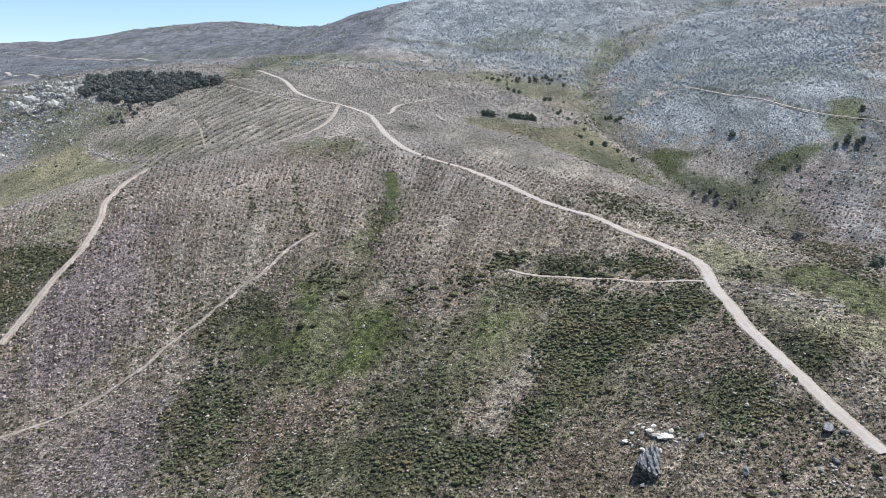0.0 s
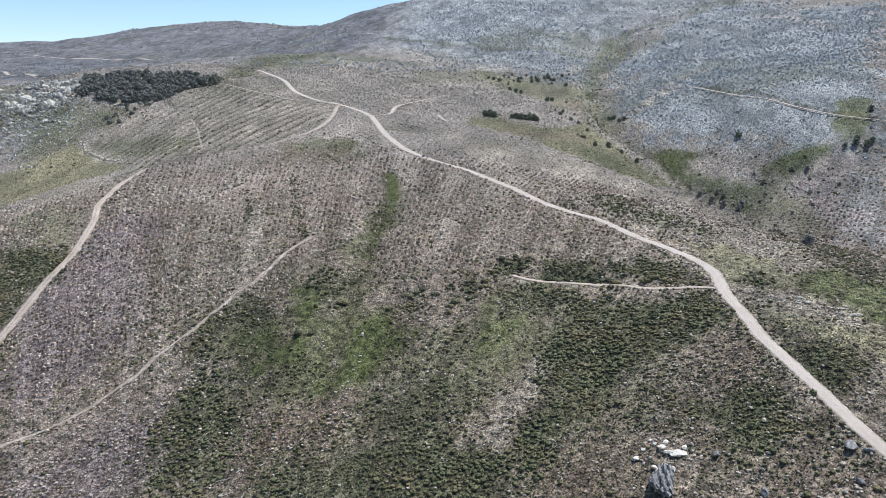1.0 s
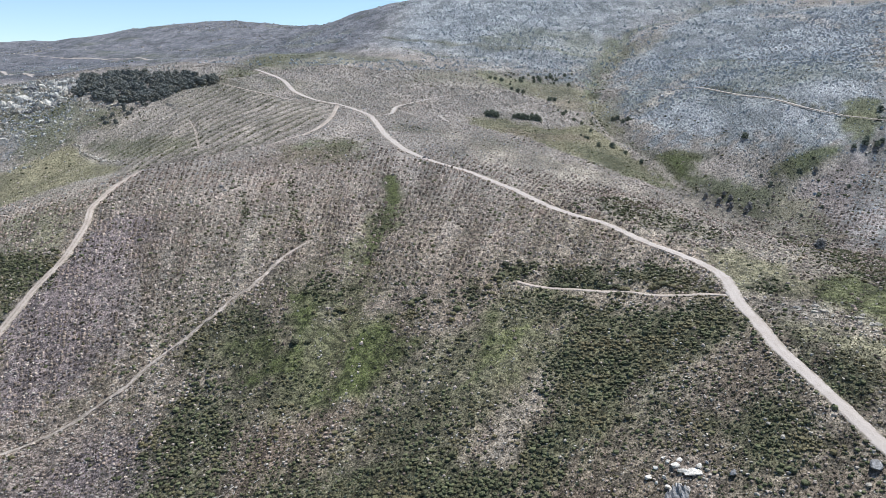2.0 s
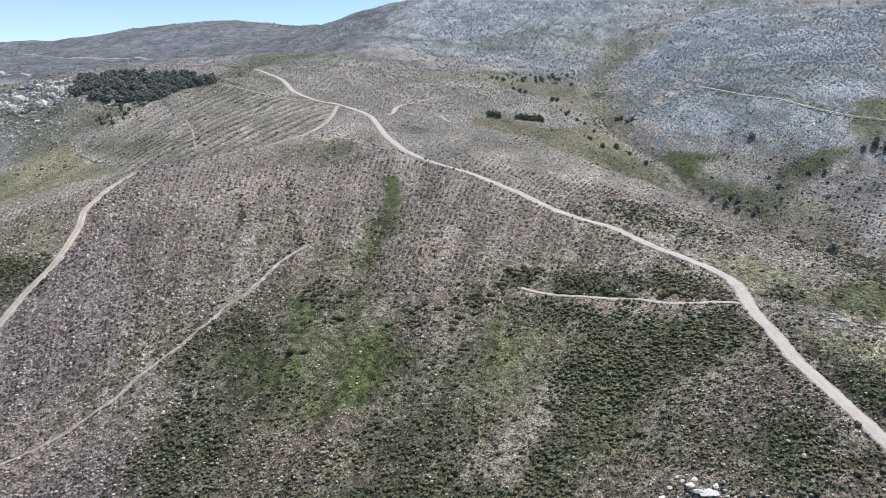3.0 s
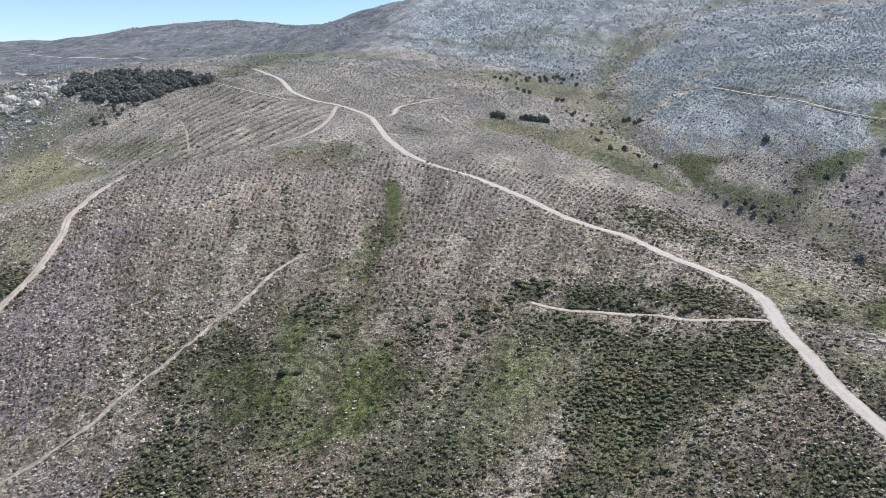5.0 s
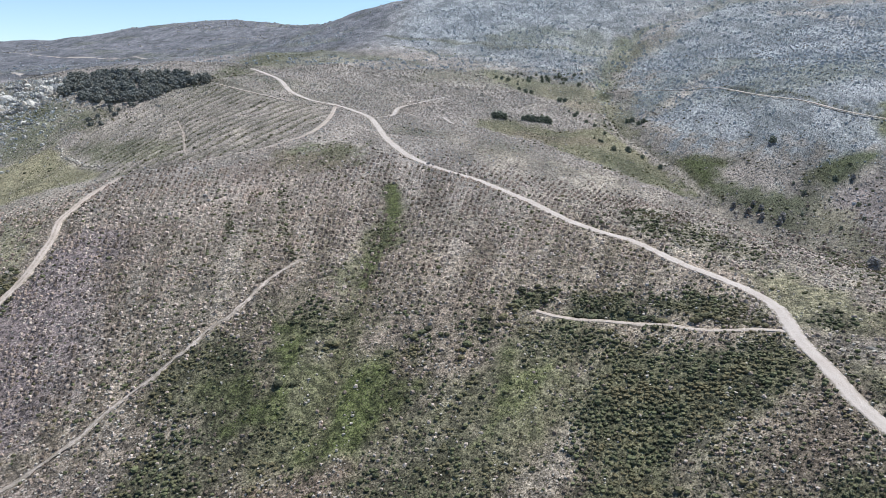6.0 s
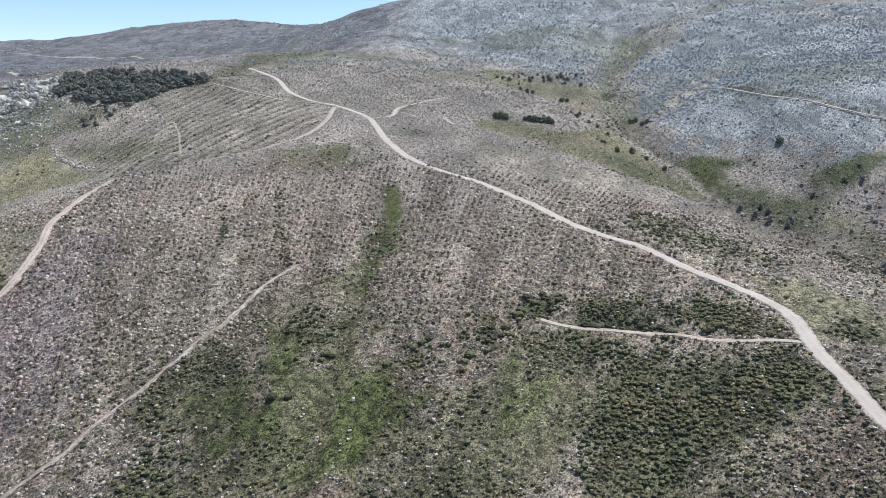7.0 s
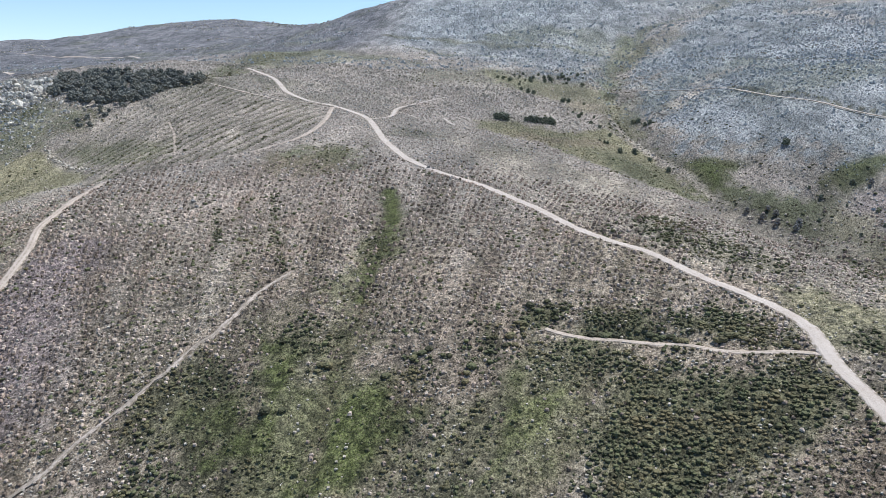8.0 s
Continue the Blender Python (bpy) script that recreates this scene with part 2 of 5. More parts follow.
TRACKS["loop_track"] = (2.3, [(-69, 442), (-66.5, 405), (-68, 376.5), (-73, 360), (-81.5, 349.5), (-89, 343.5), (-99.5, 339), (-110, 335), (-123, 331.5), (-137.5, 330.5), (-147, 329.5), (-148, 322), (-148, 306.5), (-141, 278.5), (-138, 265), (-131.5, 248.5), (-129, 237), (-127.5, 227), (-127.5, 219.5), (-128.5, 210), (-128.5, 200.5), (-128.5, 190), (-129, 179.5)])
TRACKS["branch_track"] = (2.6, [(-44, 408.5), (-33.5, 424.5), (-32, 451), (-25, 469.5), (-10, 498.5), (7, 520), (29.5, 536), (44.5, 551.5)])
TRACKS["upper_track"] = (2, [(-68.5, 444.5), (-85.5, 453.5), (-101.5, 459), (-121.5, 477.5), (-142.5, 495.5), (-166, 517.5)])
TRACKS["side_path"] = (1.6, [(73.5, 176), (67.5, 178.5), (61.5, 180), (55.5, 182.5), (50, 186), (43, 188), (36.5, 190), (29.5, 191.5), (24, 193.5), (20.5, 195.5)])
TRACKS["stony_path"] = (1.25, [(-45, 225.5), (-50, 218), (-53, 212), (-55, 206.5), (-58.5, 199), (-61.5, 196), (-65, 189), (-67.5, 185.5), (-70.5, 180.5), (-75, 175), (-78, 171), (-80.5, 166), (-83.5, 162.5), (-87, 158.5), (-90, 155), (-98, 150), (-109, 145)])
TRACKS["bare_strip"] = (1.3, [(-30, 440), (-24, 435.5), (-18, 427)])
TRACKS["bare_patch"] = (1.6, [(-4, 439), (-0.5, 429.5), (2, 424)])
TRACKS["worn_gap"] = (0.9, [(-160.5, 431), (-148.5, 407), (-139, 384), (-126.5, 352.5)])
TRACKS["mountain_road"] = (2, [(234, 353), (220.5, 365), (210.5, 375), (198, 395), (186.5, 431), (183, 496.5), (171, 517), (144, 544.5), (118, 551.5)])
TRACKS["far_road"] = (7, [(-819, 1303), (-730, 1240), (-695, 1232), (-654, 1222), (-580, 1212), (-506, 1167), (-430, 1090)])
TRACKS["far_lane"] = (4, [(-600, 930), (-566, 886), (-417, 694), (-367, 641), (-339, 624), (-319, 616)])
TRACKS["far_bend"] = (3, [(-246, 613), (-221, 617), (-192, 619)])

# Ground cover that differs from the common grey-brown scrub: kind, soft edge, strength, outline on the plan.
PATCHES = []
PATCHES.append(("granite", 18, 0.9, [(125, 540), (166, 654), (256, 791), (321, 848), (410, 651), (211, 313), (201, 338), (194, 346), (165, 347), (145, 382), (127, 406), (122, 455)]))
PATCHES.append(("granite", 6, 0.6, [(176, 335), (223, 334), (161.5, 232.5), (157, 256), (151.5, 291), (151, 308)]))
PATCHES.append(("granite", 40, 0.85, [(-64, 934), (-4, 1107), (297, 879), (172, 706), (124, 581), (80, 614), (42, 671), (-16, 785)]))
PATCHES.append(("granite", 8, 0.6, [(-344, 520), (-370, 612), (-301, 569), (-250, 466), (-264, 456), (-279, 414)]))
PATCHES.append(("violet", 10, 1, [(-133, 192), (-135, 214), (-125, 240), (-112, 256), (-102, 243), (-96, 215), (-90, 190), (-96, 165), (-112, 152), (-125, 173)]))
PATCHES.append(("dry", 12, 0.5, [(-95, 218), (-86, 248), (-60, 243), (-54, 215), (-68, 188), (-84, 188)]))
PATCHES.append(("violet", 8, 1, [(-109, 146), (-85, 156), (-70, 156), (-62, 137), (-66, 125), (-97, 128)]))
PATCHES.append(("green", 14, 0.55, [(-57, 172), (-38, 188), (-4, 185), (30, 187), (61, 161), (41, 106), (-56, 124), (-60, 150)]))
PATCHES.append(("soil", 3, 1, [(61, 214.5), (70, 214.5), (77.5, 202.5), (78.5, 196), (71, 199), (63, 208.5)]))
PATCHES.append(("dry", 8, 0.85, [(5, 384), (70, 377), (106, 334), (101.5, 237), (94, 196), (82, 199.5), (61.5, 226), (38, 268), (5, 330)]))
PATCHES.append(("brown", 4, 0.8, [(-38, 141), (-31, 147), (-23, 146), (-29, 134), (-35, 130)]))
PATCHES.append(("brown", 5, 0.8, [(18, 126), (33, 128), (36, 120), (28, 110), (16, 114)]))
PATCHES.append(("brown", 5, 0.6, [(54, 148), (69, 146), (67, 133), (54, 127), (50, 136)]))
PATCHES.append(("heath", 4, 0.8, [(-64, 138), (-57, 143), (-48, 140), (-50, 128), (-55, 124), (-62, 129)]))
PATCHES.append(("heath", 4, 0.7, [(-41, 132), (-32, 136), (-24, 135), (-23, 122), (-36, 123)]))
PATCHES.append(("brown", 14, 0.6, [(16, 152), (43, 135), (67, 142), (73, 127), (80, 106), (74, 97), (9, 116)]))
PATCHES.append(("meadow", 5, 0.5, [(29, 143), (37, 144), (41, 138), (32, 134)]))
PATCHES.append(("green", 6, 0.6, [(-173, 607), (-145, 787), (-50, 722), (-80, 669), (-138, 630), (-159, 540)]))
PATCHES.append(("heath", 6, 0.6, [(-196, 614), (-183, 705), (-123, 813), (-143, 708), (-172, 569)]))
PATCHES.append(("green", 5, 1, [(-81, 334), (-65, 344), (-35, 332), (-36, 311), (-58, 303), (-73, 311)]))
PATCHES.append(("grass", 3, 0.75, [(-26, 207), (-27, 230), (-24, 243), (-22, 264), (-19, 264), (-18, 237), (-23, 220), (-24, 208)]))
PATCHES.append(("heath", 2, 0.5, [(-29, 230), (-26, 246), (-21, 252), (-19, 231), (-27, 230)]))
PATCHES.append(("heath", 3, 1, [(-42, 201), (-34, 207), (-29, 199), (-32, 193), (-40, 195)]))
PATCHES.append(("heath", 3, 1, [(-65, 181), (-64, 190), (-56, 193), (-46, 186), (-46, 179), (-56, 173)]))
PATCHES.append(("heath", 3, 1, [(-14, 180), (-11, 187), (-4, 187), (-6, 179), (-11, 177)]))
PATCHES.append(("heath", 2.5, 1, [(3, 185), (8, 195), (10, 191), (8, 185)]))
PATCHES.append(("heath", 2.5, 1, [(13, 197), (18, 203), (25, 203), (28, 206), (24, 198), (17, 194)]))
PATCHES.append(("heath", 2.5, 1, [(31, 201), (40, 202), (46, 195), (43, 188), (30, 193)]))
PATCHES.append(("heath", 2.5, 1, [(50, 194), (60, 196), (68, 189), (71, 180.5), (58, 186)]))
PATCHES.append(("heath", 4, 1, [(33, 180), (44, 183), (68.5, 171.5), (71.5, 162), (58, 153), (44, 150), (37, 146), (26, 144), (23, 153), (25, 163), (33, 169)]))
PATCHES.append(("grass", 4, 1, [(-46, 203), (-42, 210), (-39, 194), (-40, 183), (-44, 186)]))
PATCHES.append(("grass", 5, 1, [(-30, 178), (-15, 180), (-7, 173), (-13, 164), (-21, 159), (-28, 156), (-32, 153), (-34, 158), (-28, 167)]))
PATCHES.append(("grass", 5, 1, [(-50, 163), (-50, 173), (-42, 177), (-35, 170), (-43, 163)]))
PATCHES.append(("grass", 6, 0.5, [(-1, 166), (14, 181), (24, 183), (21, 171), (10, 161), (1, 156)]))
PATCHES.append(("green", 6, 1, [(-25, 147), (-21, 157), (-4, 169), (10, 163), (8, 146), (-11, 136), (-21, 138)]))
PATCHES.append(("grass", 5, 0.8, [(-36, 178), (-31, 185), (-20, 182), (-28, 165), (-35, 160)]))
PATCHES.append(("green", 5, 0.8, [(-45, 159), (-35, 170), (-28, 158), (-35, 141), (-40, 135)]))
PATCHES.append(("heath", 4, 1, [(-68, 154), (-67, 167), (-62, 178), (-54, 173), (-54, 162), (-61, 155), (-61, 143), (-64, 142)]))
PATCHES.append(("heath", 3, 1, [(-57, 146), (-55, 153), (-49, 154), (-47, 150), (-49, 144), (-53, 142)]))
PATCHES.append(("heath", 5, 1, [(-23, 128), (-22, 140), (-13, 143), (-6, 141), (8, 135), (13, 127), (9, 120), (-3, 119), (-17, 120)]))
PATCHES.append(("heath", 4, 1, [(-8, 154), (1, 156), (1, 147), (-6, 148)]))
PATCHES.append(("heath", 4, 1, [(16, 139), (23, 143), (35, 149), (40, 145), (27, 132), (18, 127), (15, 132)]))
PATCHES.append(("heath", 6, 1, [(46, 134), (66, 138), (71, 118), (56, 113), (49, 125)]))
PATCHES.append(("soil", 3, 0.6, [(14, 145), (17, 151), (22, 156), (23, 153), (21, 146), (15, 138), (10, 135), (9, 138)]))
PATCHES.append(("brown", 4, 1, [(-50, 136), (-48, 142), (-45, 152), (-38, 153), (-34, 151), (-40, 138), (-40, 127), (-47, 125)]))
PATCHES.append(("brown", 3, 1, [(-32, 151), (-21, 155), (-18, 153), (-25, 148)]))
PATCHES.append(("soil", 4, 1, [(-23, 192), (-14, 188), (-16, 183), (-22, 182)]))
PATCHES.append(("soil", 4, 1, [(-10, 180), (3, 184), (7, 178), (-4, 171)]))
PATCHES.append(("soil", 6, 0.55, [(-108, 152), (-89, 159), (-74, 166), (-71, 169), (-74, 156), (-85, 146), (-94, 135)]))
PATCHES.append(("soil", 3, 1, [(39, 128), (49, 124), (48, 117), (43, 113), (41, 118)]))
PATCHES.append(("pale", 5, 1, [(131, 482), (147, 506), (174, 526), (182, 525), (151, 490)]))
PATCHES.append(("olive", 4, 1, [(17, 448), (28, 461), (50, 449), (74, 453), (98, 466), (104, 451), (110, 438), (116, 410), (119, 380), (119, 359), (112, 355), (97, 355), (88, 386), (68, 396), (52, 422), (32, 425), (19, 431)]))
PATCHES.append(("olive", 6, 0.85, [(30, 658), (53, 620), (79, 596), (114, 580), (116, 565), (123, 523), (123, 475), (119, 449), (111, 443), (104, 451), (99, 469), (103, 506), (83, 497), (86, 526), (69, 541), (49, 576), (29, 631)]))
PATCHES.append(("brown", 4, 0.45, [(30, 436), (58, 438), (86, 442), (92, 434), (62, 422), (36, 425)]))
PATCHES.append(("green", 4, 0.7, [(76, 422), (93, 411), (107, 389), (118, 363), (112, 355), (95, 359), (82, 389)]))
PATCHES.append(("soil", 5, 0.4, [(87, 529), (107, 533), (103, 506), (83, 497)]))
PATCHES.append(("green", 8, 0.85, [(115, 564), (132, 629), (158, 718), (182, 788), (196, 767), (165, 684), (139, 608), (121, 550)]))
PATCHES.append(("grass", 3, 1, [(125, 398), (134, 389), (140, 380), (135, 372), (126, 361), (119, 356), (119, 370), (122, 385)]))
PATCHES.append(("heath", 3, 0.7, [(117, 424), (128, 400), (141, 383), (151, 379), (150, 376), (137, 380), (127, 395), (117, 413)]))
PATCHES.append(("green", 4, 1, [(119, 352), (128, 361), (137, 365), (141, 347), (150, 336), (158, 332), (165, 335), (168, 330), (157, 322), (150, 303), (145, 277), (137, 249), (115, 219), (141, 281), (139, 300), (138, 314), (131, 335), (124, 343)]))
PATCHES.append(("grass", 3, 0.9, [(165, 346), (173, 347), (185, 349), (198, 349), (195, 346), (183, 340), (172, 339), (164, 341)]))
PATCHES.append(("heath", 3, 0.4, [(129, 340), (142, 330), (147, 323), (145, 311), (136, 314), (131, 328)]))
PATCHES.append(("heath", 3, 0.6, [(165, 348), (176, 347), (172, 338), (161, 331), (157, 335)]))
PATCHES.append(("green", 4, 1, [(220, 381), (230, 385), (237, 380), (216, 345), (205, 351), (209, 362)]))
PATCHES.append(("heath", 3, 0.55, [(65, 299), (66, 270), (76, 257), (83, 243), (97, 237), (97, 223), (85, 210), (78, 217), (69, 225), (59, 233), (56, 249)]))
PATCHES.append(("meadow", 3, 1, [(70, 210), (78, 207), (85, 206), (91, 198), (96, 195), (97, 184), (94, 175), (88, 173), (81, 174), (77, 179), (79, 189), (79, 197), (73, 204)]))
PATCHES.append(("heath", 2, 1, [(83, 179), (88, 182), (92, 180), (90, 175), (84, 175), (82, 176)]))
PATCHES.append(("grass", 4, 0.7, [(98, 180), (102, 177), (109, 175), (99, 162), (96, 166), (94, 171)]))
PATCHES.append(("soil", 3, 0.8, [(79, 177), (81, 172), (75, 164), (77, 159), (75, 159), (75, 168)]))
PATCHES.append(("heath", 4, 0.5, [(145, 284), (147, 266), (150, 248), (157, 238), (132, 204), (119, 202), (109, 203), (106, 213)]))
PATCHES.append(("meadow", 4, 1, [(-278, 404), (-262, 411), (-246, 420), (-234, 429), (-222, 419), (-201, 391), (-169, 359), (-169, 353), (-188, 355), (-204, 348), (-217, 342), (-227, 332)]))
PATCHES.append(("green", 5, 0.55, [(-268, 400), (-257, 404), (-239, 408), (-228, 412), (-204, 384), (-223, 379), (-241, 378)]))
PATCHES.append(("green", 3, 0.7, [(-234, 398), (-233, 424), (-223, 418), (-222, 406)]))
PATCHES.append(("dry", 4, 0.9, [(-215, 366), (-188, 355), (-167, 354), (-151, 342), (-149, 326), (-168, 315), (-177, 300), (-182, 289), (-210, 331)]))
PATCHES.append(("meadow", 5, 0.45, [(-190, 286), (-182, 289), (-171, 311), (-155, 319), (-140, 266), (-131, 235), (-129, 225), (-155, 248)]))
PATCHES.append(("heath", 3, 1, [(-150, 228), (-143, 229), (-135, 228), (-128, 222), (-130, 215), (-134, 214), (-138, 211)]))
PATCHES.append(("green", 6, 0.8, [(-319, 504), (-284, 486), (-278, 505), (-258, 497), (-230, 473), (-229, 433), (-240, 409), (-264, 414)]))
PATCHES.append(("heath", 5, 0.5, [(-300, 487), (-279, 477), (-270, 455), (-287, 465)]))
PATCHES.append(("green", 6, 0.8, [(-221, 424), (-200, 424), (-146, 390), (-134, 365), (-143, 352), (-185, 380)]))
PATCHES.append(("heath", 4, 0.9, [(-228, 446), (-231, 471), (-229, 480), (-213, 481), (-208, 462), (-211, 451), (-211, 440), (-218, 436)]))
PATCHES.append(("green", 6, 0.8, [(-184, 569), (-182, 651), (-182, 837), (-138, 750), (-145, 670), (-159, 621), (-153, 533), (-161, 520)]))
PATCHES.append(("heath", 6, 0.7, [(-179, 555), (-176, 595), (-170, 626), (-163, 582), (-160, 529), (-165, 522)]))
PATCHES.append(("green", 5, 0.9, [(-80, 341), (-68, 347), (-60, 329), (-60, 308), (-70, 313)]))
PATCHES.append(("heath", 3, 0.6, [(-63, 343), (-53, 348), (-41, 334), (-46, 318), (-56, 326)]))
PATCHES.append(("heath", 3, 0.5, [(-29, 391), (-17, 394), (-7, 385), (-16, 371), (-28, 371)]))
PATCHES.append(("soil", 4, 0.7, [(-32, 460), (-23, 488), (-13, 480), (-25, 434), (-35, 423), (-44, 414), (-36, 435)]))
PATCHES.append(("soil", 4, 0.5, [(-91, 347), (-82, 354), (-73, 340), (-81, 330)]))
PATCHES.append(("soil", 2.5, 0.9, [(-129, 227), (-134, 242), (-137, 252), (-142, 268), (-144, 276), (-133, 250), (-129, 236), (-126, 225)]))
PATCHES.append(("grass", 3, 1, [(-32, 158), (-28, 165), (-25, 168), (-21, 172), (-15, 175), (-9, 173), (-11, 170), (-16, 167), (-19, 162), (-23, 158), (-28, 155)]))
PATCHES.append(("grass", 5, 0.75, [(-43, 173), (-35, 176), (-29, 186), (-17, 179), (-5, 174), (-13, 170), (-26, 167), (-32, 158), (-39, 156), (-39, 168)]))
PATCHES.append(("grass", 4, 0.6, [(-33, 217), (-24, 222), (-21, 192), (-23, 184), (-29, 188), (-30, 199)]))
PATCHES.append(("grass", 4, 0.9, [(14, 180), (21, 182), (29, 188), (22, 177), (17, 171), (11, 164), (7, 162), (10, 173)]))
PATCHES.append(("grass", 4, 0.8, [(-58, 172), (-51, 179), (-45, 178), (-42, 171), (-47, 164), (-53, 166)]))
PATCHES.append(("green", 4, 0.9, [(-52, 212), (-45, 210), (-42, 194), (-44, 188), (-48, 194)]))
PATCHES.append(("grass", 4, 0.6, [(7, 149), (14, 162), (19, 168), (20, 161), (12, 147)]))
PATCHES.append(("heath", 3, 0.9, [(-65, 190), (-57, 194), (-49, 192), (-45, 181), (-52, 177), (-63, 180), (-67, 172), (-70, 177)]))
PATCHES.append(("heath", 3, 0.9, [(-68, 155), (-62, 159), (-57, 156), (-57, 146), (-62, 142)]))
PATCHES.append(("heath", 3, 0.9, [(-43, 168), (-36, 170), (-27, 168), (-30, 162), (-35, 157), (-42, 157)]))
PATCHES.append(("brown", 3, 0.7, [(-48, 146), (-48, 155), (-44, 158), (-44, 150), (-43, 142)]))
PATCHES.append(("soil", 3, 0.55, [(5, 140), (11, 147), (16, 154), (22, 158), (23, 154), (18, 148), (15, 141), (10, 134)]))
PATCHES.append(("soil", 4, 0.7, [(-91, 157), (-85, 165), (-78, 168), (-71, 163), (-76, 157), (-81, 152), (-89, 149)]))
PATCHES.append(("soil", 4, 0.7, [(-44, 219), (-50, 216), (-53, 209), (-46, 199), (-37, 203), (-31, 199), (-35, 208)]))
PATCHES.append(("soil", 4, 0.8, [(-16, 194), (-6, 195), (0, 188), (-1, 179), (-8, 179), (-16, 187)]))
PATCHES.append(("soil", 3, 0.8, [(41, 185), (50, 181), (62, 176), (59, 173), (53, 175), (46, 178)]))
PATCHES.append(("dry", 5, 0.6, [(10, 181), (14, 182), (9, 171), (2, 165), (-1, 166), (4, 176)]))
# dark heath colour painted under the crag for the shadows between its blocks
PATCHES.append(("heath", 6, 0.7, [(-422, 619), (-347, 595), (-300, 582), (-276, 516), (-276, 485), (-297, 470), (-330, 470), (-357, 540)]))
PATCHES.append(("meadow", 3, 1, [(80, 193), (87, 194), (94, 190), (100, 181), (92, 175), (86, 177), (82, 182)]))
PATCHES.append(("grass", 3, 0.9, [(94, 180), (114, 192), (117, 183), (119, 169), (120, 159), (109, 144), (107, 151), (101, 156), (97, 164), (93, 172)]))
PATCHES.append(("heath", 3, 0.6, [(127, 218), (135, 212), (130, 186), (119, 169), (117, 183), (115, 194)]))
PATCHES.append(("pale", 2, 0.8, [(80, 170), (91, 171), (89, 163), (81, 162)]))
PATCHES.append(("meadow", 3, 1, [(78, 165), (83, 159), (92, 153), (105, 148), (108, 142), (101, 131), (97, 135), (90, 137), (83, 141), (81, 149)]))
PATCHES.append(("heath", 2.5, 1, [(77, 159), (81, 152), (84, 146), (91, 140), (87, 132), (80, 128), (76, 133), (75, 142)]))
PATCHES.append(("brown", 5, 0.6, [(-97, 313), (-81, 329), (-61, 334), (-39, 325), (-41, 301), (-59, 295), (-76, 301), (-87, 297)]))
PATCHES.append(("green", 5, 0.6, [(-182, 269), (-178, 284), (-164, 282), (-142, 257), (-133, 235), (-139, 229), (-152, 226)]))
PATCHES.append(("dry", 6, 0.7, [(80, 172), (78, 200), (100, 215), (125, 215), (122, 195), (100, 185)]))
PATCHES.append(("heath", 4, 0.85, [(-174, 238), (-166, 240), (-150, 234), (-134, 223), (-130, 217), (-130, 199), (-132, 187), (-135, 178)]))

# Covers that take the place of those under them, in the same terms.
FRESH = []
FRESH.append(("heath", 4, 0.85, [(-22, 139), (-22, 149), (-12, 155), (-5, 156), (6, 155), (11, 151), (6, 145), (3, 139), (4, 135)]))
FRESH.append(("soil", 3, 0.5, [(6, 141), (11, 145), (13, 134), (4, 135)]))
FRESH.append(("pale", 2, 0.4, [(12, 146), (18, 153), (23, 159), (24, 155), (22, 149), (16, 143), (13, 134), (8, 135)]))
FRESH.append(("soil", 4, 0.6, [(-78, 169), (-69, 170), (-55, 169), (-53, 161), (-66, 159), (-72, 157)]))
FRESH.append(("heath", 3, 0.9, [(-69, 186), (-60, 193), (-47, 186), (-44, 183), (-56, 170), (-67, 170), (-71, 174)]))
FRESH.append(("heath", 3, 0.9, [(-67, 156), (-60, 161), (-52, 159), (-57, 152), (-56, 141), (-62, 142)]))
FRESH.append(("heath", 3, 0.7, [(-59, 148), (-50, 158), (-45, 163), (-40, 163), (-43, 154), (-48, 146), (-53, 141)]))
FRESH.append(("brown", 4, 0.8, [(-37, 155), (-24, 154), (-26, 146), (-35, 145)]))
FRESH.append(("brown", 4, 0.8, [(-48, 152), (-45, 154), (-41, 142), (-49, 142)]))
FRESH.append(("grass", 4, 0.75, [(-39, 179), (-34, 184), (-14, 179), (-16, 171), (-24, 168), (-31, 165), (-38, 168)]))
FRESH.append(("grass", 4, 1, [(-56, 178), (-49, 182), (-42, 179), (-42, 168), (-49, 168), (-54, 170)]))
FRESH.append(("grass", 2.5, 1, [(-33, 159), (-27, 166), (-21, 170), (-11, 176), (-8, 174), (-14, 165), (-21, 161), (-30, 157)]))
FRESH.append(("olive", 4, 0.8, [(-12, 165), (0, 176), (7, 177), (6, 161), (-2, 157), (-10, 158)]))
FRESH.append(("grass", 4, 0.55, [(8, 171), (14, 177), (24, 179), (28, 177), (18, 166), (13, 162), (7, 164)]))
FRESH.append(("heath", 3, 0.75, [(15, 189), (37, 187), (41, 179), (28, 177), (16, 180)]))
FRESH.append(("violet", 8, 0.6, [(167, 329), (195, 339), (208, 341), (145, 237), (146, 259), (159, 292)]))
FRESH.append(("dry", 5, 0.7, [(59, 345), (85, 330), (95, 300), (100, 260), (111, 218), (99, 217), (82, 231), (72, 259), (46, 283)]))
FRESH.append(("green", 4, 0.8, [(-189, 399), (-177, 405), (-144, 381), (-134, 361), (-140, 347), (-167, 369)]))
FRESH.append(("pale", 5, 0.3, [(-217, 436), (-221, 478), (-210, 484), (-172, 464), (-144, 385), (-176, 412), (-190, 409)]))
FRESH.append(("brown", 8, 0.4, [(-81, 313), (-58, 314), (-35, 291), (-31, 253), (-81, 257)]))
FRESH.append(("dry", 4, 0.8, [(123, 346), (134, 317), (142, 286), (123, 221), (109, 199), (99, 202), (92, 213), (84, 230), (77, 260), (96, 327)]))
